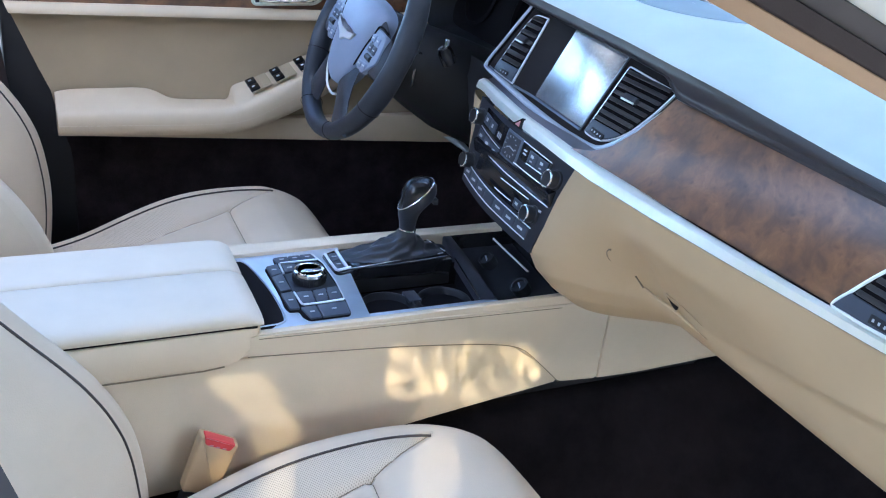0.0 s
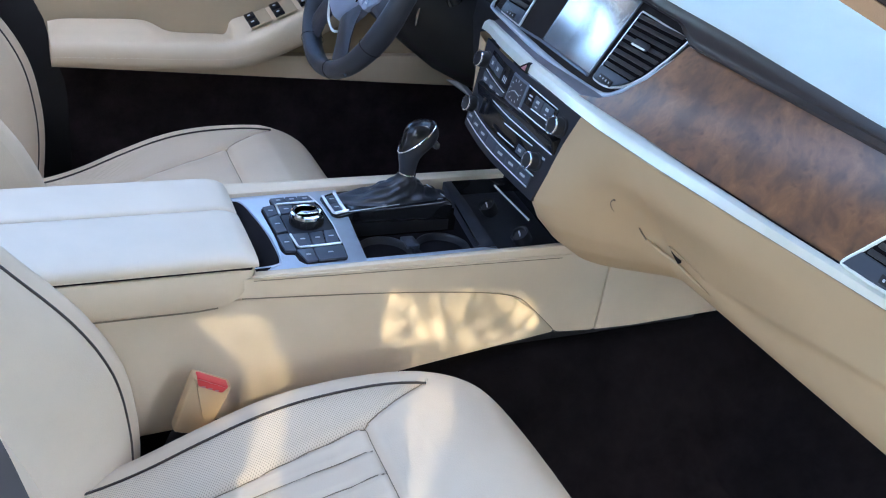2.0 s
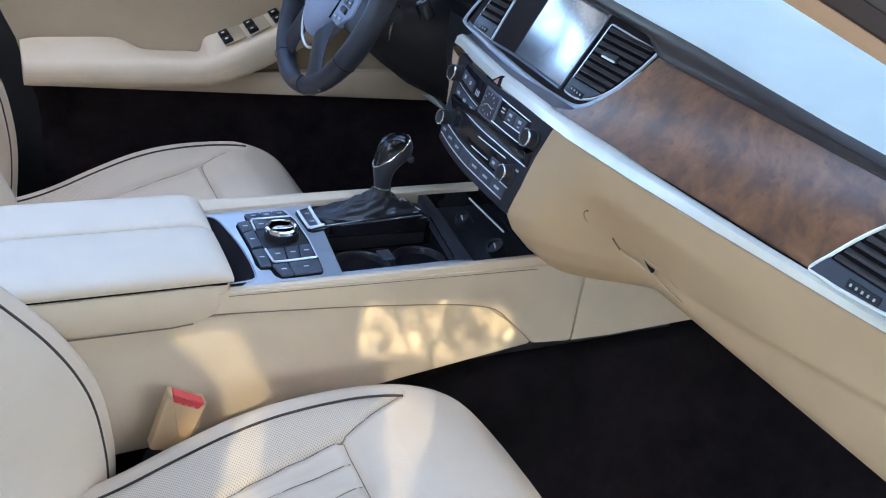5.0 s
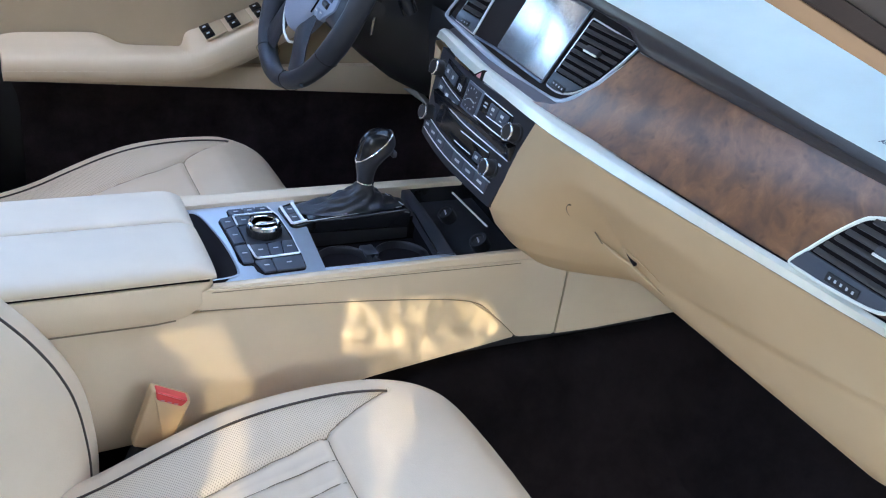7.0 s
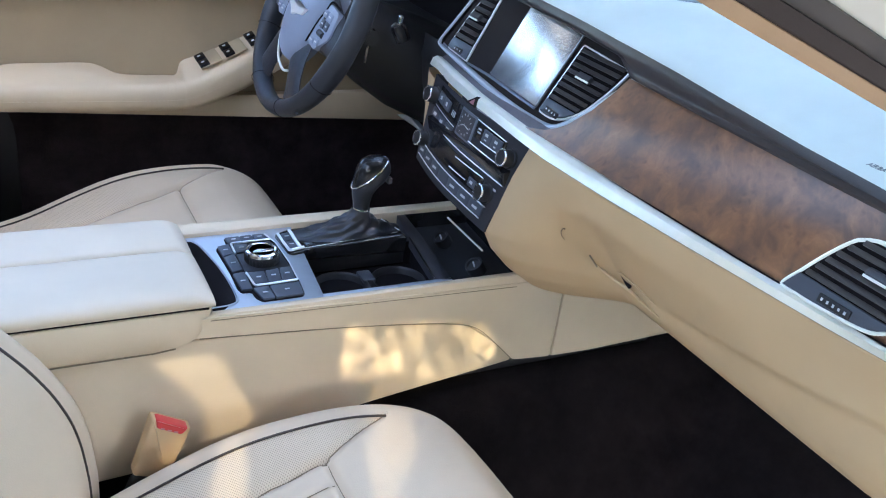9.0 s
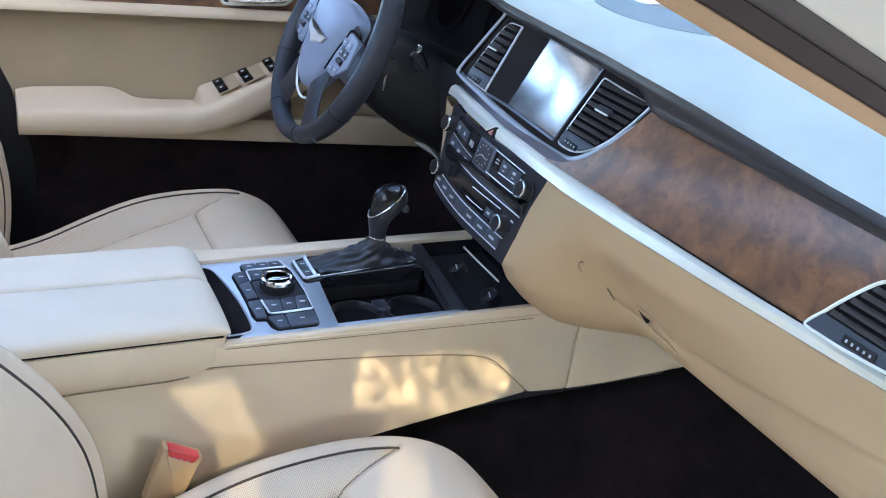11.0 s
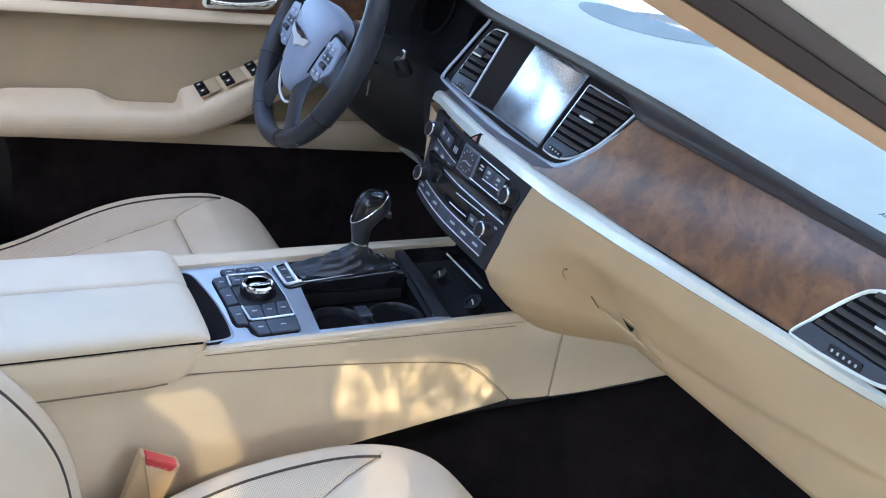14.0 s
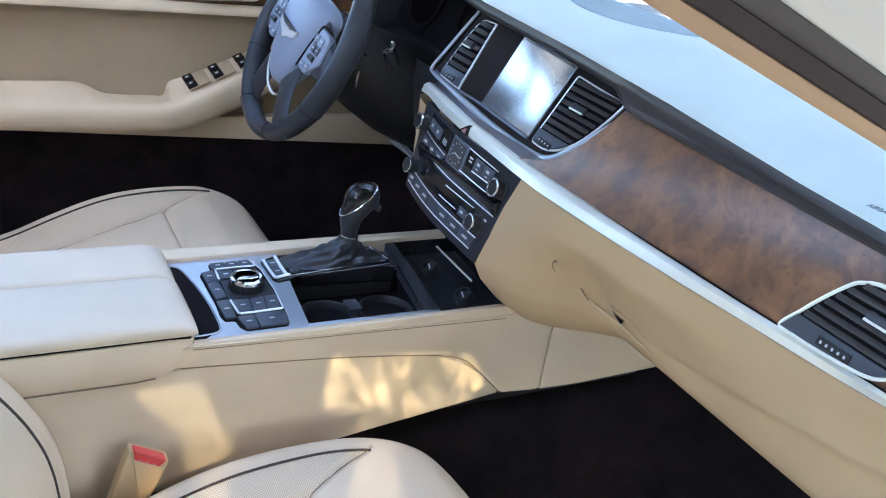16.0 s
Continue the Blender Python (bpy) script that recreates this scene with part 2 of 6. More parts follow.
def smooth_poly(pts, closed=True, n=6):
    """Catmull-Rom through points of any dimension."""
    pts = [np.array(p, float) for p in pts]
    out, m = [], len(pts)
    for i in range(m if closed else m - 1):
        if closed:
            a, b, c, d = pts[(i - 1) % m], pts[i], pts[(i + 1) % m], pts[(i + 2) % m]
        else:
            a, b, c, d = pts[max(i - 1, 0)], pts[i], pts[i + 1], pts[min(i + 2, m - 1)]
        for k in range(n):
            t = k / n
            out.append(0.5 * (2 * b + (c - a) * t + (2 * a - 5 * b + 4 * c - d) * t * t + (3 * b - a - 3 * c + d) * t ** 3))
    if not closed:
        out.append(pts[-1])
    return [tuple(p) for p in out]


def round_poly(pts, r, n=5):
    """Corners of a 2D polygon rounded with radius about r (or one radius a corner)."""
    out, m = [], len(pts)
    for i, p in enumerate(pts):
        rr = r[i] if isinstance(r, (list, tuple)) else r
        p = Vector(p)
        a, b = Vector(pts[i - 1]) - p, Vector(pts[(i + 1) % m]) - p
        k = min(rr, 0.45 * a.length, 0.45 * b.length)
        a, b = p + a.normalized() * k, p + b.normalized() * k
        for j in range(n + 1):
            t = j / n
            q = (1 - t) ** 2 * a + 2 * t * (1 - t) * p + t * t * b
            out.append((q.x, q.y))
    return out


def slab(poly, depth, m=Matrix(), bevel=0.0, seg=2, warp=None):
    """A 2D outline given thickness: the front at z = 0, the back at z = -depth."""
    bm = bmesh.new()
    vs = [bm.verts.new((p[0], p[1], 0)) for p in poly]
    top = bm.faces.new(vs)
    if top.normal.z < 0 or sum((poly[i][0] * poly[(i + 1) % len(poly)][1] - poly[(i + 1) % len(poly)][0] * poly[i][1]) for i in range(len(poly))) < 0:
        top.normal_flip()
    ext = bmesh.ops.extrude_face_region(bm, geom=[top])
    low = [v for v in ext["geom"] if isinstance(v, bmesh.types.BMVert)]
    for v in low:
        v.co.z = 0
    for v in vs:
        v.co.z = -depth
    if bevel > 0:
        es = [e for e in bm.edges if all(abs(v.co.z) < 1e-7 for v in e.verts)]
        bmesh.ops.bevel(bm, geom=es, offset=bevel, segments=seg, affect="EDGES", profile=0.5)
    if warp:
        for v in bm.verts:
            v.co = warp(v.co)
    bm.transform(m)
    return bm


def ring_slab(outer, inner, depth, m=Matrix(), lift=0.0, warp=None):
    """A frame between two outlines with as many points each."""
    rows = [[(x, y, -depth) for x, y in outer], [(x, y, lift * 0.6) for x, y in outer],
            [((a[0] + b[0]) / 2, (a[1] + b[1]) / 2, lift) for a, b in zip(outer, inner)],
            [(x, y, lift * 0.6) for x, y in inner], [(x, y, -depth) for x, y in inner]]
    bm = grid(rows, closed_u=True)
    if warp:
        for v in bm.verts:
            v.co = warp(v.co)
    bm.transform(m)
    return bm


def tube(pts, r, seg=8, closed=False, flat=1.0, up=None):
    pts = [Vector(p) for p in pts]
    n = len(pts)
    rows = []
    ref = Vector(up) if up else None
    for i, p in enumerate(pts):
        a = pts[(i - 1) % n] if closed or i else pts[i]
        b = pts[(i + 1) % n] if closed or i < n - 1 else pts[i]
        t = (b - a).normalized()
        u = ref if ref else (Vector((0, 0, 1)) if abs(t.z) < 0.9 else Vector((1, 0, 0)))
        s = t.cross(u).normalized()
        u2 = s.cross(t).normalized()
        rr = r[i] if isinstance(r, (list, tuple)) else r
        rows.append([p + s * (math.cos(k * math.tau / seg) * rr) + u2 * (math.sin(k * math.tau / seg) * rr * flat) for k in range(seg)])
    return grid(rows, closed_u=True, closed_v=closed, caps=not closed)


def lathe(profile, m=Matrix(), seg=32):
    """A turned shape: rows of radius and height."""
    rows = [[(r * math.cos(k * math.tau / seg), r * math.sin(k * math.tau / seg), h) for k in range(seg)] for r, h in profile]
    bm = grid(rows, closed_u=True)
    bmesh.ops.holes_fill(bm, edges=[e for e in bm.edges if e.is_boundary], sides=0)
    bm.transform(m)
    return bm


def join(*bms):
    out = bmesh.new()
    for b in bms:
        me = bpy.data.meshes.new("tmp")
        b.to_mesh(me)
        b.free()
        out.from_mesh(me)
        bpy.data.meshes.remove(me)
    return out


def lerp_at(table, v):
    """Value from rows of (key, value...) by straight lines between them."""
    rows = sorted(table)
    if v <= rows[0][0]:
        return rows[0][1:]
    for a, b in zip(rows, rows[1:]):
        if v <= b[0]:
            t = (v - a[0]) / (b[0] - a[0])
            return tuple(p + (q - p) * t for p, q in zip(a[1:], b[1:]))
    return rows[-1][1:]


def steps(a, b, n):
    return [a + (b - a) * i / n for i in range(n + 1)]


M_BARK = soft_material("bark", (0.12, 0.09, 0.065), 0.9, 60.0, 0.006, 0.25)
M_LEAF = soft_material("leaf", (0.06, 0.10, 0.03), 0.6, 300.0, 0.0002, 0.2)


# ---------------------------------------------------------------- setting: car shell and surroundings
def structure(name, bm, material, label, smooth=True, parent=None):
    return tagged(part(name, bm, material, parent, "", smooth), label, kind="structure")


def setting():
    g = grid([[(x, y, -0.36) for y in steps(-1500, 1500, 6)] for x in steps(-1500, 1500, 6)])
    structure("ground", g, M_GROUND, "grey asphalt driveway under the parked car")

    # floor pan with the tunnel hump and the sloping toe board
    rows = []
    for x in [-1.35, -0.5, 0.0, 0.3, 0.6, 0.85, 0.95, 1.05, 1.15, 1.25, 1.32]:
        rise = max(0.0, x - 0.95)
        row = []
        for y in [-0.74, -0.70, -0.5, -0.30, -0.24, -0.20, -0.17, -0.145, -0.125, -0.08, 0.08, 0.125, 0.145, 0.17, 0.20, 0.24, 0.30, 0.5, 0.70, 0.74]:
            a = abs(y)
            crest = lerp_at([(0.0, 0.09), (0.3, 0.12), (0.6, 0.185), (0.9, 0.19)], x)[0]
            hump = 0.0 if a > 0.28 else crest * (0.5 - 0.5 * math.cos(math.pi * min(1.0, (0.28 - a) / 0.155)))
            edge = 0.05 if a > 0.72 else 0.0
            row.append((x, y, max(hump + edge, rise * 1.15 + 0.004 * math.sin(9 * y))))
        rows.append(row)
    structure("floor", grid(rows), M_CARPET, "dark brown loop carpet of the car floor")
    for s, nm in ((-1, "sill_1"), (1, "sill_2")):
        structure(nm, box(2.6, 0.10, 0.20, 0.02, pose(0.0, s * 0.79, -0.05)), M_BODY, "white painted door sill")

    # roof, header and rear closing panels
    rows = [[(x, y, 1.17 - 0.07 * (y / 0.7) ** 2 - 0.02 * ((x + 0.6) / 0.6) ** 2 + dz) for y in steps(-0.66, 0.66, 10)] for dz, x in [(0, q) for q in steps(-1.35, -0.06, 10)]]
    up = [[(x, y, z + 0.04) for x, y, z in r] for r in rows]
    bm = join(grid(rows), grid(up), grid([rows[-1], up[-1]]), grid([rows[0], up[0]]))
    # unseen roof opening, added to let sky light down onto the armrest
    gone = [f for f in bm.faces if -0.90 < f.calc_center_median().x < -0.10 and abs(f.calc_center_median().y) < 0.47]
    bmesh.ops.delete(bm, geom=gone, context="FACES")
    structure("ceiling", bm, M_HEADLINER, "beige cloth headliner under the roof")
    structure("wall_rear", box(0.08, 1.46, 1.35, 0.02, pose(-1.38, 0, 0.42)), M_BEIGE, "beige rear bulkhead behind the cabin")
    structure("wall_north", box(1.0, 0.06, 1.05, 0.02, pose(-0.86, 0.75, 0.52)), M_BLACK, "dark rear side of the cabin")
    structure("wall_south", box(0.85, 0.06, 1.05, 0.02, pose(-0.95, -0.75, 0.52)), M_BLACK, "dark rear side of the cabin")
    # centre posts behind the doors
    for s, nm in ((-1, "post_1"), (1, "post_2")):
        x0 = -0.52 if s < 0 else -0.06
        rows = [[(x0 + dx - 0.10 * z, s * (0.73 + dy - 0.08 * max(0, z - 0.5)), z) for dx, dy in ((-0.32, -0.03), (0.06, -0.03), (0.08, 0.0), (0.06, 0.03), (-0.32, 0.03))] for z in steps(-0.05, 1.08, 8)]
        structure(nm, grid(rows, closed_u=True, caps=True), M_RUBBER, "brownish black centre post with trim")
    structure("cowl", box(0.10, 1.40, 0.55, 0.02, pose(1.22, 0, 0.36)), M_BLACK, "black cowl under the windscreen")
    hood = [[(x, y, 0.60 - 0.10 * (x - 1.2) - 0.05 * (y / 0.8) ** 2) for y in steps(-0.85, 0.85, 10)] for x in steps(1.20, 2.3, 8)]
    structure("bonnet", grid(hood), M_BODY, "white painted bonnet in front of the windscreen")


def a_pillar(s, tan, rubber, paint):
    """One sloping front pillar: trim, seal and painted outside, s = -1 for the open side."""
    def line(k):
        # a point on the lower edge of the trim, k metres forward of x = 0.28
        return 0.283 + k, 0.908 - 0.369 * k

    def bar(a, b, y0, y1, crown):
        rows = []
        for k in steps(-0.36, 0.80, 24):
            x, z = line(k)
            ux, uz = 0.346, 0.938
            taper = 1.0
            cross = [(a, y0), (a * 0.9 + b * 0.1, y0 - crown), ((a + b) / 2, (y0 + y1) / 2 - crown), (a * 0.1 + b * 0.9, y1 - crown), (b, y1), (b, y1 + 0.02), (a + 0.004, y0 + 0.006)]
            rows.append([(x + ux * o * taper, s * -1 * y, z + uz * o * taper) for o, y in cross])
        return grid(rows, closed_u=True, caps=True)

    p = tagged(new("pillar_1" if s < 0 else "pillar_2"), "front windscreen pillar with tan trim, dark seal and cream outer face", "pillar", kind="structure")
    part("trim_panel", bar(0.0, 0.0102, -0.697, -0.699, 0.001), tan, p, "tan pillar trim")
    part("seal", bar(0.0098, 0.0225, -0.6985, -0.703, 0.003), rubber, p, "dark rubber door seal")
    part("outer_face", bar(0.0217, 0.0350, -0.7025, -0.707, 0.002), paint, p, "grey brown outer face")
    part("body_side", bar(0.0344, 0.115, -0.7060, -0.800, 0.004), M_BODY, p, "cream white painted body side")
    return p


def glazing():
    rows = [[(-0.05 + 1.19 * k, y, 0.962 - 0.369 * (-0.05 + 1.19 * k - 0.283) + 0.085 * (1 - (y / 0.69) ** 2)) for y in steps(-0.69, 0.69, 16)] for k in steps(0, 1, 12)]
    low = [[(x, y, z - 0.005) for x, y, z in r] for r in rows]
    edge = [rows[0] + [r[-1] for r in rows[1:-1]] + list(reversed(rows[-1])) + [r[0] for r in reversed(rows[1:-1])], low[0] + [r[-1] for r in low[1:-1]] + list(reversed(low[-1])) + [r[0] for r in reversed(low[1:-1])]]
    w = structure("window_1", join(grid(rows), grid(low), grid(edge, closed_u=True)), M_GLASS, "clear laminated windscreen")
    w.visible_shadow = False
    d = structure("window_2", box(0.95, 0.005, 0.44, 0.001, pose(0.38, 0.735, 0.86)), M_GLASS, "raised side window in the far door")
    d.visible_shadow = False


# ---------------------------------------------------------------- dashboard
def strip_top(y):
    return lerp_at([(-0.71, 0.682), (-0.562, 0.6715), (-0.514, 0.6675), (-0.434, 0.6635), (-0.34, 0.6585), (-0.242, 0.6545), (-0.122, 0.6495), (0.018, 0.6565), (0.122, 0.672), (0.234, 0.689)], y)[0]


def strip_low(y):
    return lerp_at([(-0.71, 0.690), (-0.684, 0.6865), (-0.619, 0.677), (-0.521, 0.666), (-0.446, 0.657), (-0.321, 0.645), (-0.20, 0.638), (-0.13, 0.641), (-0.05, 0.647), (0.03, 0.652), (0.12, 0.664), (0.188, 0.679)], y)[0]


def seam_x(y):
    return lerp_at([(-0.71, 0.692), (-0.63, 0.695), (-0.52, 0.699), (-0.39, 0.705), (-0.25, 0.713), (-0.10, 0.722), (0.25, 0.73)], y)[0]


def lip_z(y):
    return lerp_at([(-0.71, 0.704), (-0.64, 0.708), (-0.52, 0.7115), (-0.31, 0.722), (-0.11, 0.728), (0.20, 0.735)], y)[0]


Z_TOP, Z_LOW = 0.588, 0.5745


def lower_profile(y):
    x0 = strip_low(y)
    end = max(0.0, -0.66 - y) / 0.045
    prof = [(x0 + 0.012, 0.5735), (x0 + 0.003, 0.571), (x0 + 0.005, 0.562), (x0 + 0.020, 0.525), (0.5 * (x0 + 0.726) + 0.008, 0.49), (0.727, 0.445), (0.742, 0.415), (0.762, 0.393), (0.792, 0.376), (0.86, 0.370), (1.10, 0.40)]
    # the lid's upper edge: a soft step that climbs towards the door opening
    zr = 0.444 + (-0.39 - y) * 0.185
    fade = min(1.0, max(0.0, (-0.34 - y) / 0.08))

    def step_in(z):
        q = min(1.0, max(0.0, (zr + 0.003 - z) / 0.011))
        return 0.0055 * fade * q * q * (3 - 2 * q) * min(1.0, max(0.0, (z - 0.385) / 0.03))

    return [(x + 0.02 * end * end + step_in(z), z) for x, z in smooth_poly(prof, False, 8)]


def dashboard():
    d = thing("dashboard", "two-tone dashboard with dark top pad, burl wood and beige lower half", "dashboard", at=(0.8, 0, 0.4))

    # padded top, pale with painted sky sheen, and its overhanging dark lip
    def pad_line(y):
        hood = math.exp(-((y - 0.40) / 0.17) ** 4) if y > 0.1 else 0.0      # rise over the instruments
        end = max(0.0, abs(y) - 0.60) / 0.11
        h = 0.045 * hood
        sx, lz = seam_x(y), lip_z(y)
        short = min(1.0, max(0.0, (y + 0.240) / 0.03))       # the lip is slimmer above the screen
        prof = [(1.16, 0.695), (1.08, 0.722), (0.97, 0.750), (0.88, 0.759 + 0.7 * h), (0.80, lz + 0.028 + h), (sx + 0.045, lz + 0.019 + h), (sx + 0.018, lz + 0.009 + h), (sx + 0.004 - h, lz + 0.001 + h), (sx - 0.001 - h, lz - 0.010 + h), (sx - h, 0.698 + short * (lz - 0.713) + h), (sx + 0.004 - h, 0.6885 + short * (lz - 0.7055) + h), (0.80, 0.686 + short * (lz - 0.705) + h)]
        prof = [(x, z - 0.004 * end * end - 0.16 * max(0.0, x - 0.80) * (y / 0.7) ** 2) for x, z in prof]
        return smooth_poly(prof, False, 4)

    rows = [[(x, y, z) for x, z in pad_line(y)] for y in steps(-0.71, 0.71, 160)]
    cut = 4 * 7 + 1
    part("top_pad", grid([r[:cut + 1] for r in rows]), M_PAD, d, "grained soft top pad, sky sheen in its pale colour")
    part("pad_lip", grid([r[cut:] for r in rows]), M_LIP, d, "dark rolled lip of the top pad")

    # centre speaker cover let into the top
    def pad_z(x, y):
        return lerp_at(pad_line(y)[:20], x)[0]

    rows = []
    for r, lift in ((0.02, 0.0016), (0.3, 0.0016), (0.55, 0.0016), (0.78, 0.0016), (0.92, 0.0016), (0.985, 0.0013), (1.0, -0.004)):
        rows.append([(0.904 + 0.098 * r * math.cos(a), -0.002 + 0.134 * r * math.sin(a), pad_z(0.904 + 0.098 * r * math.cos(a), -0.002 + 0.134 * r * math.sin(a)) + lift) for a in steps(0, math.tau, 48)[:-1]])
    part("speaker_grille", grid(rows, closed_u=True), M_GRILLE, d, "flush oval speaker cover")

    # burl panel from the lip's seam down to the metal strip, bounded by the centre bezel
    def wood_left(k):
        return lerp_at([(0.0, -0.120), (0.10, -0.166), (0.25, -0.190), (0.5, -0.214), (0.75, -0.226), (1.0, -0.232)], k)[0]

    rows = []
    for k in steps(0, 1, 12):
        row = []
        for i in range(41):
            y = wood_left(k) + (-0.70 - wood_left(k)) * i / 40
            xb, zb = strip_top(y) + 0.004, Z_TOP
            xt, zt = seam_x(y) + 0.003, 0.6875
            bow = 0.004 * math.sin(math.pi * k)
            row.append((xb + (xt - xb) * k - bow, y, zb + (zt - zb) * k + bow))
        rows.append(row)
    part("wood_panel", grid(rows), M_WOOD, d, "satin burl walnut panel")
    # satin shelf under the screen
    rows = []
    for i in range(31):
        y = 0.215 - 0.40 * i / 30
        x0 = strip_top(y) + 0.004
        rows.append([(x0 - 0.001, y, Z_TOP - 0.003), (x0 + 0.008, y, Z_TOP - 0.001), (x0 + 0.020, y, Z_TOP + 0.003), (0.70, y, 0.597)])
    part("screen_shelf", grid(rows), M_SHELF, d, "dark satin shelf under the screen")

    # satin metal strip
    rows = []
    for y in steps(0.215, -0.705, 90):
        grow = min(1.0, max(0.0, (y + 0.22) / 0.18))
        grow = grow * grow * (3 - 2 * grow)
        xt, xl = strip_top(y) + 0.002 * grow, strip_low(y)
        mid = []
        for q in steps(0, 1, 10):
            # an upper facet that faces the sky, a crease, and a lower facet that faces the seats
            out = 0.0046 * (q / 0.3 if q < 0.3 else 1 - 0.55 * (q - 0.3) / 0.7)
            mid.append((xt + (xl - xt) * q - out, y, Z_TOP + 0.0010 * grow * (1 - q) + (Z_LOW - Z_TOP) * q + 0.0010 * math.sin(math.pi * q)))
        rows.append([(xt + 0.012, y, Z_TOP - 0.002)] + mid + [(xl + 0.012, y, Z_LOW - 0.001)])
    part("metal_strip", grid(rows), M_ALU, d, "bright satin aluminium strip")

    # dark joint lines along the strip
    part("strip_joint", tube([(strip_top(y) + 0.0005, y, Z_TOP + 0.0010) for y in steps(-0.27, -0.70, 40)], [min(0.0009, 0.0001 + 0.00007 * i) for i in range(41)], 6), M_GAP, d)
    part("strip_joint", tube([(strip_low(y) + 0.0005, y, Z_LOW - 0.0008) for y in steps(0.18, -0.70, 50)], 0.0010, 6), M_SEAM, d)

    # beige lower dash with the glove box
    rows = [[(x, y, z) for x, z in lower_profile(y)] for y in steps(-0.275, -0.705, 50)]
    part("lower_panel", grid(rows), M_BEIGE, d, "beige moulded lower dash with glove box")

    # rounded beige flank between the centre stack and the glove box
    far = lower_profile(-0.275)[:65]
    rows = []
    for i, (fx, fz) in enumerate(far):
        k = min(1.0, (i / (len(far) - 1)))
        ex, ey, ez = lerp_at([(0.0, 0.650, -0.147, 0.572), (0.12, 0.647, -0.145, 0.563), (0.3, 0.636, -0.131, 0.515), (0.48, 0.624, -0.117, 0.468), (0.60, 0.619, -0.110, 0.437), (0.72, 0.634, -0.114, 0.407), (0.86, 0.662, -0.120, 0.377), (1.0, 0.70, -0.124, 0.350)], k)
        row = [(0.70, ey + 0.03, ez), (ex + 0.008, ey + 0.005, ez), (ex + 0.001, ey + 0.001, ez)]
        for t in steps(0, 1, 14)[1:]:
            q = t * t * (3 - 2 * t)
            row.append((ex + (fx - ex) * q, ey + (-0.275 - ey) * (1 - (1 - t) ** 1.15), ez + (fz - ez) * q))
        rows.append(row)
    part("flank", grid(rows), M_BEIGE, d, "beige rounded flank beside the stack")
    return d


SCREEN_M = frame_of((0.715, 0, 0.658), (0, -1, 0), (math.sin(radians(25)), 0, math.cos(radians(25))))


def centre_bezel(d):
    outer = [(-0.166, 0.082), (-0.180, 0.056), (-0.205, -0.010), (-0.219, -0.050), (-0.208, -0.060), (-0.160, -0.066), (-0.056, -0.0765), (0.0353, -0.0825), (0.095, -0.0828), (0.130, -0.0810), (0.1507, -0.0740), (0.1697, -0.0592), (0.1949, -0.0322), (0.2222, 0.003), (0.236, 0.0269), (0.242, 0.046), (0.12, 0.078), (0.0, 0.085)]
    edge = smooth_poly(outer, True, 5)
    part("bezel", slab(edge, 0.03, SCREEN_M, 0.004), M_BEZEL, d, "dark satin bezel round the screen and vents")
    # broad rolled rim along the sides and the bottom
    n = 15 * 5 + 1
    inner = inset(edge, 1.0)

    def band(w):
        out = []
        for i in range(n):
            k = 0.4 + 0.6 * min(1.0, max(0.0, (i - 18) / 12))
            out.append((edge[i][0] + (inner[i][0] - edge[i][0]) * w * k, edge[i][1] + (inner[i][1] - edge[i][1]) * w * k))
        return out

    rows = [[tuple(SCREEN_M @ Vector((x, y, h))) for x, y in band(w)] for w, h in ((-0.0015, -0.012), (0.0, -0.001), (0.002, 0.0035), (0.0045, 0.0052), (0.0075, 0.0050), (0.0100, 0.0030), (0.0115, -0.001))]
    part("bezel_rim", grid(rows), M_RIM, d, "pale satin rim of the bezel")
    part("bezel_face", slab(inset(edge, 0.0105), 0.004, SCREEN_M @ Matrix.Translation((0, 0, 0.0015)), 0.0008), M_FACE, d, "dark brown face round the screen and vents")
    surround = round_poly([(-0.113, -0.0595), (0.094, -0.0640), (0.108, 0.0590), (-0.111, 0.0630)], 0.004)
    part("screen_surround", slab(surround, 0.004, SCREEN_M @ Matrix.Translation((0, 0, 0.0025)), 0.001), M_FACE, d, "dark recess beside the screen")
    scr = round_poly([(-0.0455, -0.0555), (0.0885, -0.0605), (0.1045, 0.0550), (-0.0350, 0.0615)], 0.003)
    part("screen", slab(scr, 0.004, SCREEN_M @ Matrix.Translation((0, 0, 0.004)), 0.001), M_SCREEN, d, "glossy dark display, pale metal for the sky it reflects")
    low = [tuple(SCREEN_M @ Vector((x, y, 0.0042))) for x, y in ((-0.110, -0.0585), (-0.046, -0.0578), (0.089, -0.0632))]
    part("screen_ledge", tube(low, 0.0020, 8), M_BEZEL, d, "dark satin ledge under the screen")
    side = [tuple(SCREEN_M @ Vector((x, y, 0.0042))) for x, y in ((0.0905, -0.0625), (0.1060, 0.0560), (0.075, 0.0585))]
    part("screen_edge", tube(side, 0.0013, 6), M_GREY, d)
    return d


def bar_print(parent, m, w, h, name="print"):
    """A small printed mark, unreadable."""
    return part(name, box(w, h, 0.0006, 0.0, m), M_WHITE, parent, "", False)


def key_cap(parent, poly, m, depth=0.004, mark=True, material=None, name="button", warp=None):
    k = part(name, slab(poly, depth, m, 0.0008, 2, warp), material or M_BUTTON, parent)
    if mark:
        cx = sum(p[0] for p in poly) / len(poly)
        cy = sum(p[1] for p in poly) / len(poly)
        ma = Matrix.Translation(warp(Vector((cx, cy, 0.0004))) if warp else Vector((cx, cy, 0.0004)))
        bar_print(k, m @ ma, 0.0065, 0.0022)
    return k


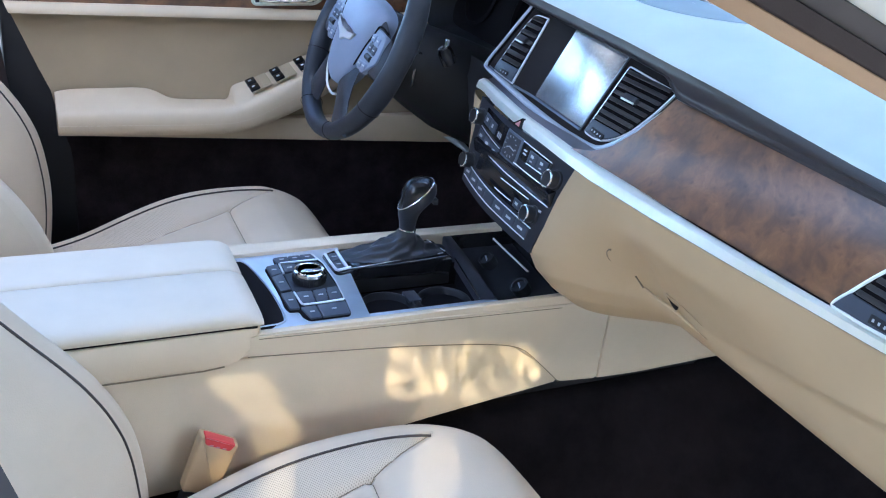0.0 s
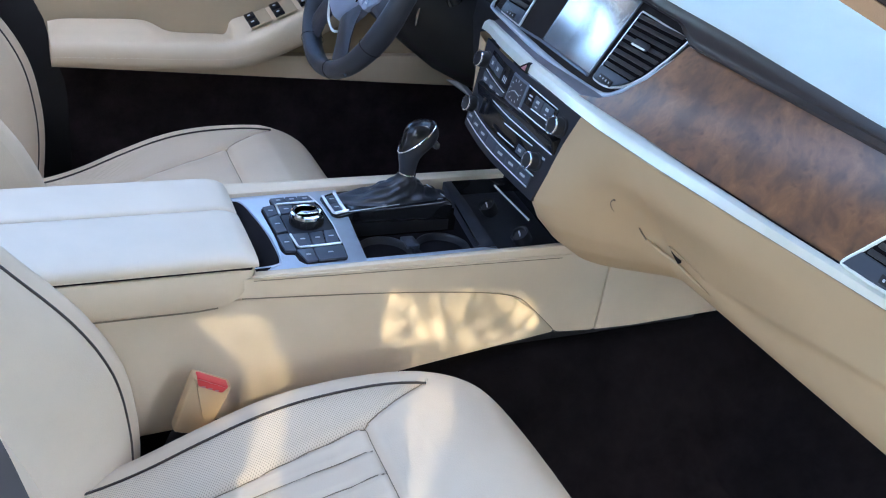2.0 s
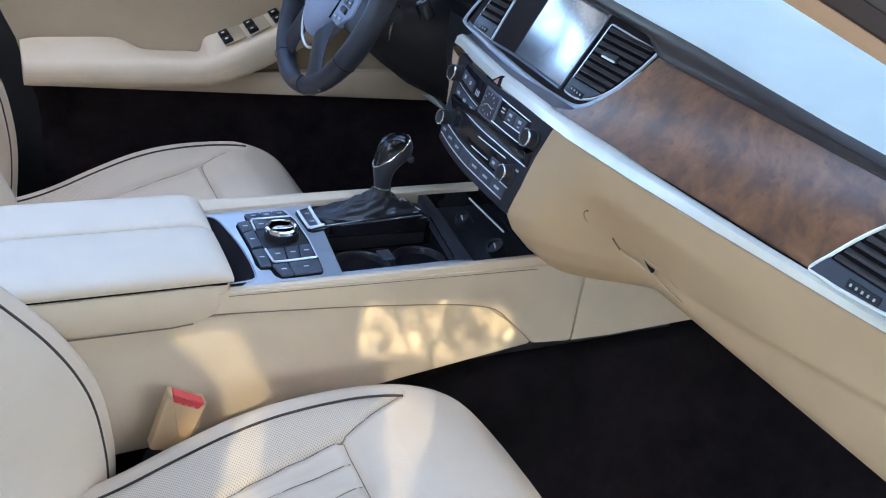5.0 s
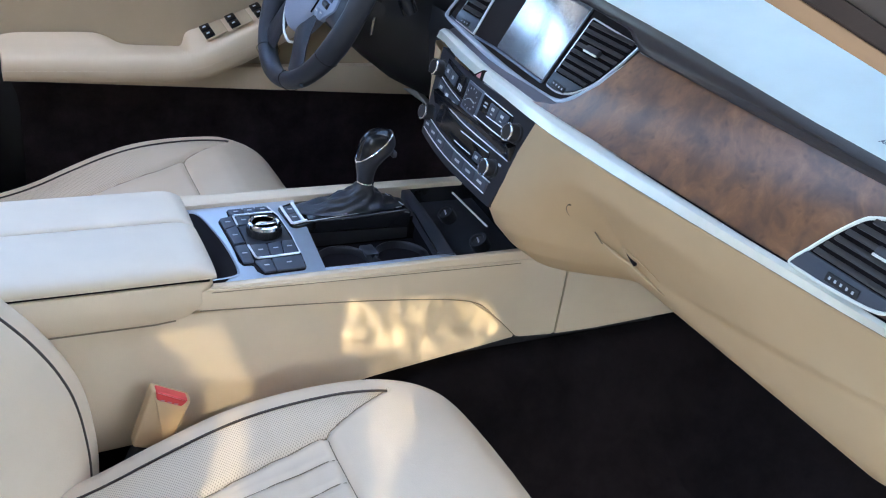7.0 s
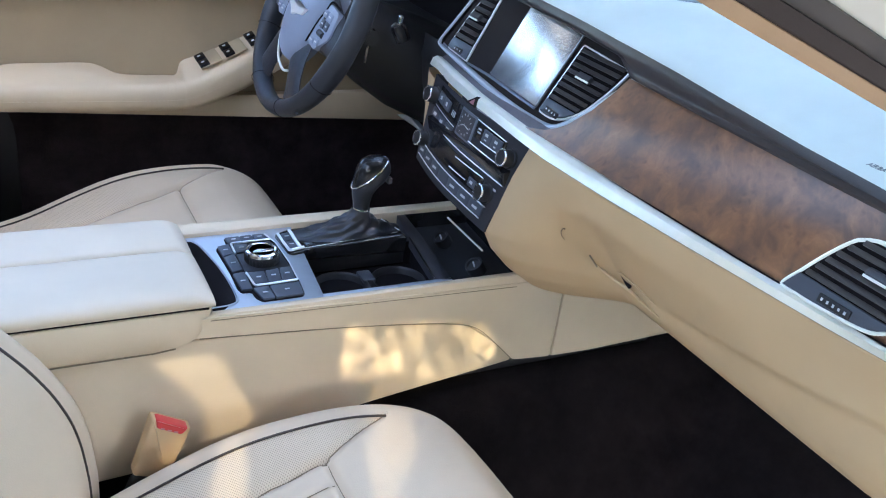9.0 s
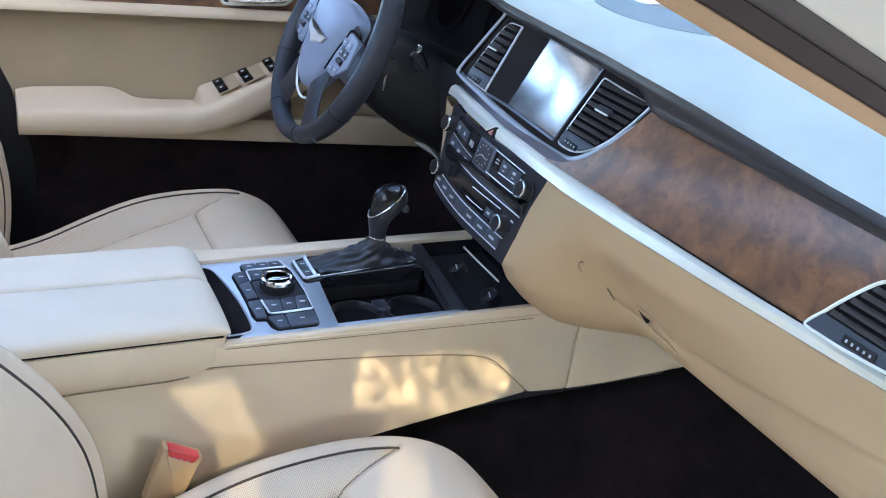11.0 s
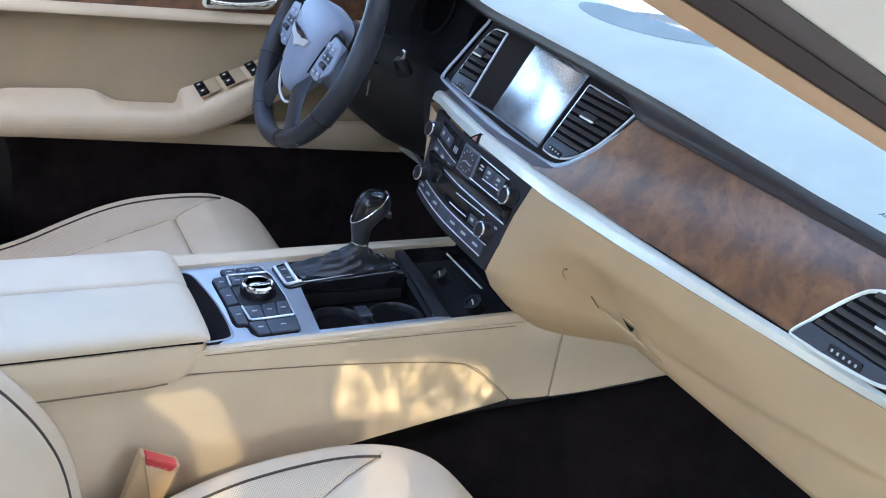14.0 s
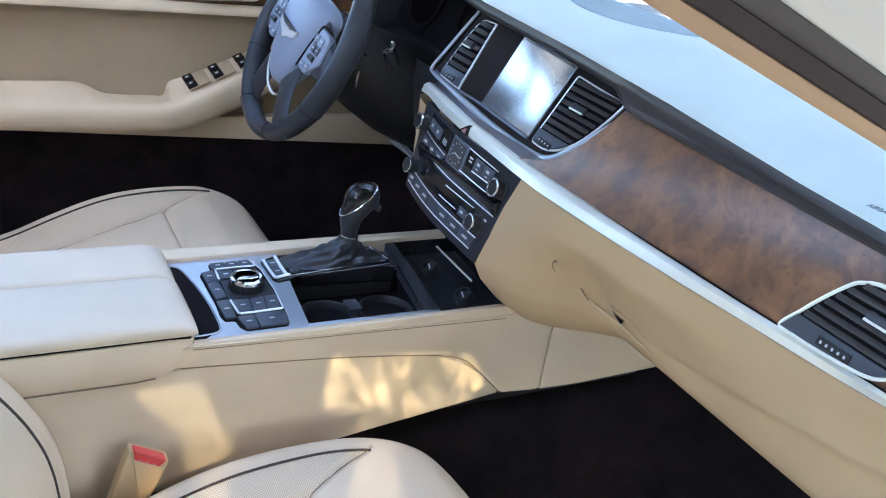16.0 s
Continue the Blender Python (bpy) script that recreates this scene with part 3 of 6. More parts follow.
def console_top(c):
    flat = Matrix.Translation((0, 0, 0.364))
    # beige edges on both sides
    part("edge_trim", slab(round_poly([(0.150, -0.1285), (0.70, -0.1285), (0.70, -0.1175), (0.150, -0.1165)], 0.003), 0.02, Matrix.Translation((0, 0, 0.366)), 0.003), M_LEATHER, c, "beige leather edge")
    part("edge_trim", slab(round_poly([(0.238, 0.088), (0.70, 0.104), (0.70, 0.124), (0.238, 0.124)], 0.003), 0.02, Matrix.Translation((0, 0, 0.370)), 0.003), M_LEATHER, c, "beige leather edge")
    # plate: wide part with the keys, slim edge by the cup well, cross bar
    part("plate", slab(round_poly([(0.240, -0.117), (0.390, -0.117), (0.405, 0.02), (0.412, 0.094), (0.240, 0.088)], 0.002), 0.012, flat, 0.001), M_PLATE, c, "brushed grey metal plate")
    part("plate_edge", slab([(0.389, -0.117), (0.580, -0.117), (0.580, -0.108), (0.389, -0.108)], 0.012, flat, 0.001), M_PLATE, c)
    part("plate_bar", slab([(0.556, -0.109), (0.580, -0.117), (0.597, 0.02), (0.604, 0.100), (0.590, 0.100), (0.574, 0.02)], 0.014, flat, 0.002), M_STACK, c, "dark satin cross bar")
    part("bar_edge", tube([(0.556, -0.105, 0.3645), (0.566, -0.04, 0.3645), (0.575, 0.02, 0.3645)], 0.0012, 6), M_CHROME, c, "thin chrome edge")
    # slot in front of the armrest, its shade a flat black sheet on the plate
    slot = smooth_poly([(0.236, 0.076), (0.262, 0.070), (0.272, 0.03), (0.279, -0.03), (0.279, -0.09), (0.270, -0.106), (0.236, -0.109)], True, 5)
    part("slot", slab(slot, 0.004, Matrix.Translation((0, 0, 0.3652)), 0.0), M_GAP, c, "flat black sheet for the shaded recess before the armrest")

    part("slot_rim", tube(smooth_poly([(0.244, 0.0765, 0.3650), (0.264, 0.0705, 0.3650), (0.2745, 0.03, 0.3650), (0.2815, -0.03, 0.3650), (0.2815, -0.09, 0.3650), (0.272, -0.107, 0.3650), (0.244, -0.1105, 0.3650)], False, 5), 0.0014, 6), M_RIM, c, "bright rim of the recess")

    # key field round the turning knob
    up = 0.3665
    base = round_poly([(0.306, 0.0725), (0.3645, 0.0735), (0.3740, 0.040), (0.3740, -0.030), (0.3705, -0.073), (0.3675, -0.102), (0.3630, -0.1095), (0.3095, -0.1105), (0.3030, -0.100), (0.3020, -0.0838), (0.2895, -0.0825), (0.2865, -0.070), (0.2885, -0.035), (0.2872, 0.0407), (0.2900, 0.0475), (0.3045, 0.0525)], 0.003)
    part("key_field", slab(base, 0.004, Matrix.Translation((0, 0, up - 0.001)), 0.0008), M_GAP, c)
    part("knob_base", slab(round_poly([(0.3095, 0.0205), (0.329, 0.022), (0.335, 0.0500), (0.3650, 0.0510), (0.3705, 0.0385), (0.3705, -0.0300), (0.3540, -0.0315), (0.3080, -0.0330)], 0.003), 0.003, Matrix.Translation((0, 0, up + 0.0004)), 0.0006), M_STACK, c, "dark satin field round the knob")
    mz = Matrix.Translation((0, 0, up + 0.002))
    for q in ([(0.3065, 0.0700), (0.3275, 0.0712), (0.3265, 0.0555), (0.3080, 0.0535)], [(0.3287, 0.0712), (0.3450, 0.0718), (0.3455, 0.0552), (0.3277, 0.0555)], [(0.3462, 0.0718), (0.3625, 0.0722), (0.3665, 0.0555), (0.3467, 0.0552)],
              [(0.3130, 0.0475), (0.3330, 0.0478), (0.3280, 0.0240), (0.3110, 0.0222)], [(0.2900, 0.0455), (0.3068, 0.0505), (0.3070, 0.0228), (0.2905, 0.0150)],
              [(0.2905, 0.0128), (0.3068, 0.0205), (0.3065, -0.0265), (0.2912, -0.0300)], [(0.2900, -0.0355), (0.3068, -0.0335), (0.3045, -0.0800), (0.2908, -0.0796)],
              [(0.3098, -0.0360), (0.3325, -0.0366), (0.3287, -0.0678), (0.3112, -0.0684)], [(0.3340, -0.0366), (0.3530, -0.0338), (0.3472, -0.0672), (0.3302, -0.0678)], [(0.3545, -0.0335), (0.3715, -0.0325), (0.3665, -0.0664), (0.3487, -0.0671)],
              [(0.3055, -0.0785), (0.3265, -0.0770), (0.3258, -0.1080), (0.3108, -0.1088)], [(0.3280, -0.0768), (0.3685, -0.0750), (0.3645, -0.1070), (0.3272, -0.1080)]):
        key_cap(c, round_poly(q, 0.0018, 2), mz, 0.004)
    for trim in ([(0.3088, 0.0205), (0.3102, 0.0500), (0.3130, 0.0515), (0.3670, 0.0532)], [(0.3082, -0.0365), (0.3095, -0.0700), (0.3120, -0.0722), (0.3310, -0.0722), (0.3675, -0.0700)], [(0.3650, 0.0715), (0.3722, 0.0401), (0.3728, -0.0191), (0.3690, -0.0690)]):
        part("key_trim", tube([(x, y, up + 0.0015) for x, y in trim], 0.0016 if trim[0][0] < 0.36 else 0.0009, 8), M_LINE, c, "bright key trim")
    kx, ky = 0.3385, -0.005
    k = part("knob", lathe([(0.0, 0.0), (0.0222, 0.0), (0.0230, 0.002), (0.0230, 0.0105), (0.0222, 0.0120), (0.0, 0.0120)], Matrix.Translation((kx, ky, up))), M_BLACK, c, "turning knob with knurled black side")
    part("collar", lathe([(0.0218, 0.0115), (0.0226, 0.0125), (0.0218, 0.0165), (0.0192, 0.0180), (0.0172, 0.0172)], Matrix.Translation((kx, ky, up))), M_CHROME, k, "chrome knob ring")
    part("cap", lathe([(0.0175, 0.0160), (0.0168, 0.0172), (0.0, 0.0172)], Matrix.Translation((kx, ky, up))), M_GLOSS, k, "black knob top")
    part("blade", slab(smooth_poly([(-0.0165, -0.004), (-0.004, -0.0085), (0.0120, -0.0095), (0.0165, -0.001), (0.006, -0.0025), (-0.006, 0.002)], True, 4), 0.003, Matrix.Translation((kx, ky, up + 0.0190)) @ pose(0, 0, 0, 0, 0, 12), 0.001), M_CHROME, k, "curved chrome blade")
    for i in range(28):
        a = i * math.tau / 28
        part("rib", box(0.0012, 0.0022, 0.0085, 0.0, Matrix.Translation((kx, ky, up + 0.0060)) @ pose(0, 0, 0, 0, 0, math.degrees(a)) @ Matrix.Translation((0.0231, 0, 0))), M_BLACK, k, "", False)

    # shifter island
    isl = round_poly([(0.3785, 0.066), (0.404, 0.077), (0.548, 0.086), (0.562, 0.080), (0.568, 0.034), (0.418, 0.011), (0.386, 0.004), (0.3805, 0.010)], 0.004)
    part("shift_base", slab(isl, 0.012, Matrix.Translation((0, 0, 0.3685)), 0.002), M_GLOSS, c, "gloss black shifter surround")
    mm = Matrix.Translation((0, 0, 0.3720))
    key_cap(c, round_poly([(0.3853, 0.0590), (0.3985, 0.0630), (0.3972, 0.0395), (0.3850, 0.0360)], 0.002, 2), mm, 0.005)
    key_cap(c, round_poly([(0.3850, 0.0342), (0.3970, 0.0378), (0.3965, 0.0145), (0.3852, 0.0115)], 0.002, 2), mm, 0.005)
    part("key_trim", tube([(0.3818, 0.0610, 0.3712), (0.3812, 0.0350, 0.3712), (0.3820, 0.0095, 0.3712), (0.3850, 0.0075, 0.3712), (0.4050, 0.0128, 0.3712)], 0.0022, 8), M_LINE, c, "bright key trim")
    part("key_trim", tube([(0.4012, 0.0685, 0.3712), (0.4002, 0.0400, 0.3712), (0.4000, 0.0130, 0.3712)], 0.0026, 8), M_LINE, c, "bright key trim")
    part("base_trim", tube(smooth_poly([(0.405, 0.0125, 0.3695), (0.49, 0.0225, 0.3695), (0.560, 0.0325, 0.3695)], False, 4), 0.0007, 6), M_LINE, c, "thin bright edge")
    part("base_trim", tube([(0.5530, 0.080, 0.3700), (0.5645, 0.036, 0.3700)], 0.0009, 6), M_LINE, c, "thin bright edge")
    pw = part("position_window", box(0.014, 0.026, 0.002, 0.0008, pose(0.546, 0.062, 0.3698)), M_GREY, c, "gear position window")
    bar_print(pw, pose(0.546, 0.058, 0.3712, 0, 0, 70), 0.010, 0.0035)
    # cover that stands open beside the cup well, and the rail that it slides on
    side = frame_of((0, 0.012, 0), (1, 0, 0), (0, 0, 1))
    part("well_cover", slab(round_poly([(0.400, 0.3490), (0.566, 0.3440), (0.5675, 0.3700), (0.561, 0.3745), (0.397, 0.3660)], 0.004), 0.008, side, 0.0025, 3), M_GLOSS, c, "gloss black cup well cover, open")
    part("cover_rail", slab(round_poly([(0.404, 0.3260), (0.566, 0.3260), (0.565, 0.3450), (0.402, 0.3500)], 0.002), 0.004, side @ Matrix.Translation((0, 0, -0.002)), 0.001), M_BLACK, c, "black rail under the cover")
    # cup well, its floor and walls near black to hold the shade
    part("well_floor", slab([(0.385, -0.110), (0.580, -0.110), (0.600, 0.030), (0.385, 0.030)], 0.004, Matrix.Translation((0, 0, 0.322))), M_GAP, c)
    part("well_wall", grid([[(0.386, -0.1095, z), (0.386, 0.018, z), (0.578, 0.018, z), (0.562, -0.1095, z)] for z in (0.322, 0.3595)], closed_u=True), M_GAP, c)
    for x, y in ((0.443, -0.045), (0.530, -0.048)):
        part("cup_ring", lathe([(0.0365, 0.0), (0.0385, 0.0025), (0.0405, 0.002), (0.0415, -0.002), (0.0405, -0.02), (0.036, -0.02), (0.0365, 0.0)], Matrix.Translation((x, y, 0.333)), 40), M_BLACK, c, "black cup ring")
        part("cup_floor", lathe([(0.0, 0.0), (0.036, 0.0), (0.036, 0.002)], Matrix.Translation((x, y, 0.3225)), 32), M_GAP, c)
    part("cup_clip", box(0.020, 0.030, 0.006, 0.002, pose(0.487, -0.028, 0.334)), M_GREY, c, "grey cup clip")
    # tray ahead of the cross bar, with sockets
    part("tray", slab([(0.575, -0.118), (0.70, -0.124), (0.72, 0.10), (0.600, 0.10)], 0.006, Matrix.Translation((0, 0, 0.338))), M_BLACK, c, "black storage tray")
    part("tray_wall", grid([[(0.580, -0.1175, z), (0.70, -0.121, z), (0.72, 0.10, z), (0.602, 0.10, z)] for z in (0.338, 0.3635)], closed_u=True), M_GLOSS, c)
    part("tray_door", slab(round_poly([(0.646, -0.125), (0.72, -0.125), (0.72, 0.11), (0.646, 0.11)], 0.004), 0.02, frame_of((0, 0, 0.368), (1, 0, 0.25), (0, 1, 0)), 0.002), M_GLOSS, c, "gloss black tray door")
    part("tray_trim", tube([(0.651, 0.045, 0.379), (0.650, -0.070, 0.379)], 0.0016, 6), M_ALU, c, "chrome tray trim")
    for x, y, z, r in ((0.638, 0.030, 0.349, 0.013), (0.645, -0.066, 0.350, 0.014)):
        sk = part("socket", lathe([(0.0, 0.004), (r * 0.7, 0.004), (r * 0.75, 0.008), (r, 0.008), (r, -0.01), (0.0, -0.01)], Matrix.Translation((x, y, z)) @ pose(0, 0, 0, 0, -35, 0), 24), M_BLACK, c, "round power socket cover")
        bar_print(sk, Matrix.Translation((x - 0.003, y, z + 0.0045)) @ pose(0, 0, 0, 0, -35, 90), 0.010, 0.0025)
    # armrest box and hinged lid
    rows = []
    for x in steps(-0.25, 0.18, 8) + [0.19, 0.20, 0.21, 0.22, 0.228, 0.234, 0.238, 0.2405]:
        q = max(0.0, (x - 0.18) / 0.0605)
        zb = 0.3265 + 0.046 * (1 - math.sqrt(max(0.0, 1 - q ** 2.2)))
        f = 0.010 * q ** 4
        rows.append([(x, y, z) for y, z in ((0.085, 0.3765), (-0.128, 0.3775), (-0.1325 + f, 0.3765), (-0.1345 + f, 0.3735), (-0.1347 + f, zb + 0.005), (-0.1325 + f, zb + 0.001), (-0.128, zb), (0.085, zb))])
    part("armrest_box", grid(rows, closed_u=True, caps=True), M_LEATHER, c, "beige armrest box")
    part("box_seam", tube([(-0.25, -0.1335, 0.3262), (0.0, -0.1335, 0.3262), (0.17, -0.1335, 0.3262), (0.195, -0.1335, 0.3285)], 0.0010, 6), M_SEAM, c)
    # near-black block put in as the shade between box and lid
    part("armrest_gap", box(0.485, 0.216, 0.006, 0.001, pose(-0.006, -0.022, 0.3785)), M_GAP, c, "dark block for the shade under the lid")


def armrest_lid(c):
    """Two padded halves with a seam between; the near half a little higher at its edge."""
    for y0, y1, name in ((-0.133, -0.0105, "armrest_lid"), (-0.0085, 0.088, "armrest_lid")):
        rows = []
        w = y1 - y0
        for x in [-0.26, -0.25] + steps(-0.24, 0.205, 14) + [0.215, 0.225, 0.232, 0.238, 0.2415, 0.243]:
            f = max(0.0, (x - 0.205) / 0.038)
            drop = 0.022 * f ** 3
            outer_lo = 0.3812
            prof = [(0.0, outer_lo), (-0.015, 0.3860), (-0.014, 0.3905), (0.005, 0.3950), (0.05, 0.3988), (0.12, 0.4015), (0.22, 0.4033), (0.36, 0.4043), (0.5, 0.4046), (0.7, 0.4038), (0.93, 0.4012), (0.985, 0.3988), (1.0, 0.394), (1.0, outer_lo)]
            if y0 > -0.05:
                prof = [(1 - a, z) for a, z in prof]
            row = [(x, y0 + w * a, z - drop * (z - outer_lo) / 0.04) for a, z in prof]
            rows.append(row)
        part(name, grid(rows, closed_u=True, caps=True), M_LID, c, "padded beige leather armrest lid, paler for sky light", True, 50)


def console():
    c = thing("centre_console", "beige leather centre console with brushed plate and armrest", "console", at=(0.36, 0, 0.19))
    up = [(-0.25, 0.337), (0.224, 0.337), (0.396, 0.324), (0.555, 0.306), (0.601, 0.296), (0.655, 0.258), (0.696, 0.217), (0.765, 0.211), (0.765, 0.345), (0.69, 0.352), (0.24, 0.364), (-0.25, 0.364)]
    low = [(-0.30, 0.12), (0.15, 0.145), (0.30, 0.165), (0.484, 0.191), (0.69, 0.216), (0.72, 0.25), (0.70, 0.32), (-0.30, 0.345)]
    front = [(0.768, 0.211), (0.84, 0.209), (1.02, 0.214), (1.02, 0.40), (0.768, 0.40)]
    for s in (-1, 1):
        m = frame_of((0, s * 0.131, 0), (1, 0, 0), (0, 0, 1)) if s < 0 else frame_of((0, 0.125, 0), (-1, 0, 0), (0, 0, 1))
        fl = (lambda q: q) if s < 0 else (lambda q: [(-x, z) for x, z in reversed(q)])
        part("upper_rail", slab(fl(round_poly(up, 0.008)), 0.014, m, 0.003), M_LEATHER, c, "stitched beige leather rail")
        crease = smooth_poly([(0.224, 0.337), (0.396, 0.324), (0.500, 0.313), (0.575, 0.302), (0.62, 0.288), (0.655, 0.258), (0.694, 0.219)], False, 5)
        part("crease", tube([(x, s * 0.1325 if s < 0 else 0.1265, z) for x, z in crease], 0.0007, 6), M_SEAM, c)
        part("rail_seam", tube([(0.238, s * 0.1318 if s < 0 else 0.1258, 0.3605), (0.45, s * 0.1318 if s < 0 else 0.1258, 0.3545), (0.678, s * 0.1318 if s < 0 else 0.1258, 0.348)], 0.0005, 6), M_SEAM, c)
        part("lower_panel", slab(fl(low), 0.010, m @ Matrix.Translation((0, 0, -0.003)), 0.002), M_LEATHER, c)
        part("front_panel", slab(fl(front), 0.010, m @ Matrix.Translation((0, 0, -0.001)), 0.002), M_LEATHER, c)
    part("body", box(1.25, 0.22, 0.10, 0.01, pose(0.36, 0, 0.235)), M_BLACK, c)
    console_top(c)
    armrest_lid(c)
    return c



# ---------------------------------------------------------------- centre stack, vents, glove box details
T14 = radians(14.1)
STACK_M = frame_of((0.6345, 0, 0.50), (0, -1, 0), (math.sin(T14), 0, math.cos(T14)))


def stack_bend(v):
    """Bows the panel towards the seats and lets its rows fall towards the passenger."""
    fall = -0.06 * v.x + 0.6 * v.x * v.x if v.x < 0 else -0.035 * v.x
    fall *= min(1.0, max(0.0, (0.085 - v.y) / 0.03))
    return Vector((v.x, v.y + fall, v.z + 0.0065 - 0.30 * v.x * v.x))


def centre_stack(d):
    k = math.cos(T14)

    def b(z):
        return (z - 0.50) / k

    # faces split in strips so that the panel can bow
    rows = []
    for z in steps(0.439, 0.5715, 10):
        q = (0.574 - z) / 0.148
        hw = 0.147 - 0.034 * max(0, q) ** 1.2
        rows.append([stack_bend(Vector((hw * t, b(z), -0.05 if abs(t) > 1 else 0.0))) for t in [-1.0001] + steps(-1, 1, 20) + [1.0001]])
    bm = grid([[tuple(v) for v in r] for r in rows])
    bm.transform(STACK_M)
    part("stack_panel", bm, M_STACK, d, "dark satin centre stack panel")
    # underside
    under = [[tuple(STACK_M @ stack_bend(Vector((0.112 * t, b(0.440), 0.0)))) for t in steps(-1, 1, 12)], [(0.70, -0.112 * t, 0.385) for t in steps(-1, 1, 12)]]
    part("stack_underside", grid(under), M_BLACK, d)

    # all below in the panel's own plane: x towards the passenger, y up
    def plate(x0, y0, x1, y1, mat, name, lift=0.0015, depth=0.004, label="", parent=None):
        n = 6
        poly = [(x0 + (x1 - x0) * i / n, y0) for i in range(n + 1)] + [(x1 + (x0 - x1) * i / n, y1) for i in range(n + 1)]
        return part(name, slab(poly, depth, STACK_M @ Matrix.Translation((0, 0, lift)), 0.0006, 2, stack_bend), mat, parent or d, label)

    def mark(parent, x, y, h, w, t, name="print"):
        bar_print(parent, STACK_M @ Matrix.Translation(stack_bend(Vector((x, y, h)))), w, t, name)

    def line(x0, x1, y0, y1, r=0.0008, h=0.0022, label="bright key line"):
        pts = [STACK_M @ stack_bend(Vector((x0 + (x1 - x0) * q, y0 + (y1 - y0) * q, h))) for q in steps(0, 1, 10)]
        part("key_trim", tube(pts, r, 6), M_LINE, d, label)

    # upper displays
    plate(-0.110, 0.0330, -0.031, 0.0640, M_GLOSS, "display", label="black display strip")
    plate(0.0195, 0.0390, 0.099, 0.0620, M_GLOSS, "display", label="black display strip")
    for x0, x1 in ((-0.104, -0.084), (-0.083, -0.063)):
        key = plate(x0, 0.0385, x1, 0.0540, M_BUTTON, "button", 0.004)
        mark(key, (x0 + x1) / 2, 0.0470, 0.0045, 0.0045, 0.0055)
    for i in range(3):
        mark(d, -0.0520 + 0.0045 * i, 0.0440, 0.0025, 0.0018, 0.0085, "vent_slit")
    for i in range(2):
        mark(d, 0.0320, 0.0540 - 0.0050 * i, 0.0022, 0.0085, 0.0022, "display_mark")
    for x0, x1 in ((0.0445, 0.0660), (0.0680, 0.0925)):
        key = plate(x0, 0.0425, x1, 0.0590, M_BUTTON, "button", 0.004)
        mark(key, (x0 + x1) / 2, 0.0535, 0.0045, 0.0075, 0.0040)
        mark(key, (x0 + x1) / 2, 0.0465, 0.0045, 0.0055, 0.0016)
    line(0.0200, 0.0980, 0.0640, 0.0620)
    line(0.0430, 0.0940, 0.0395, 0.0410, 0.0009)
    line(-0.1090, -0.0350, 0.0300, 0.0290)
    # clock in its frame
    ck = plate(-0.0285, 0.0240, 0.0175, 0.0650, M_BEZEL, "clock", 0.0024, label="framed analogue clock")
    plate(-0.0250, 0.0275, 0.0140, 0.0620, M_GREY, "clock_face", 0.0036, parent=ck)
    cc = Vector((-0.0055, 0.0450, 0.0044))
    for i in range(12):
        a = i * math.tau / 12
        bar_print(ck, STACK_M @ Matrix.Translation(stack_bend(cc + Vector((0.0155 * math.sin(a), 0.0145 * math.cos(a), 0)))) @ pose(0, 0, 0, 0, 0, -math.degrees(a)), 0.0009, 0.0030, "hour_mark")
    for ln, ang in ((0.014, 100), (0.010, 250)):
        a = radians(ang)
        bar_print(ck, STACK_M @ Matrix.Translation(stack_bend(cc + Vector((ln / 2 * math.sin(a), ln / 2 * math.cos(a), 0.0004)))) @ pose(0, 0, 0, 0, 0, -ang), 0.0013, ln, "clock_hand")
    # first key row between bright lines
    plate(-0.0345, 0.0100, 0.0040, 0.0215, M_BUTTON, "button", 0.003)
    for x0, x1, n in ((-0.112, -0.036, 3), (0.0060, 0.1215, 4)):
        w = (x1 - x0) / n
        for i in range(n):
            key = plate(x0 + w * i + 0.0009, 0.0105, x0 + w * (i + 1) - 0.0009, 0.0255, M_BUTTON, "button", 0.003)
            mark(key, x0 + w * (i + 0.5), 0.0190, 0.0034, 0.0085, 0.0045)
    line(0.0050, 0.1230, 0.0285, 0.0285, 0.0009)
    line(-0.1140, 0.1220, 0.0075, 0.0085, 0.0010)
    # disc slot panel
    plate(-0.084, -0.0270, 0.080, 0.0010, M_GLOSS, "slot_panel", label="gloss panel with disc slot")
    # no opening here: a near-black strip paints the slot's shade
    plate(-0.030, -0.0200, 0.0400, -0.0165, M_GAP, "disc_slot", 0.0026, label="flat black strip for the shade in the disc slot")
    line(-0.0030, 0.0780, -0.0030, 0.0000, 0.0008)
    line(-0.0100, 0.0400, -0.0215, -0.0200, 0.0010)
    key = plate(0.0490, -0.0230, 0.0680, -0.0110, M_BUTTON, "button", 0.004)
    mark(key, 0.0585, -0.0165, 0.0044, 0.0075, 0.0040)
    mark(d, 0.1085, -0.0040, 0.0006, 0.0070, 0.0030, "knob_mark")
    # second key row
    edges = (-0.112, -0.088, -0.060, -0.032, 0.0, 0.034, 0.067, 0.101)
    for x0, x1 in zip(edges, edges[1:]):
        key = plate(x0 + 0.0008, -0.0495, x1 - 0.0008, -0.0340, M_BUTTON, "button", 0.003)
        if x0 != -0.032:
            mark(key, (x0 + x1) / 2, -0.0415, 0.0034, 0.40 * (x1 - x0), 0.0034)
    line(-0.1050, 0.1050, -0.0320, -0.0320, 0.0009)
    line(-0.1100, 0.1000, -0.0515, -0.0510, 0.0010)
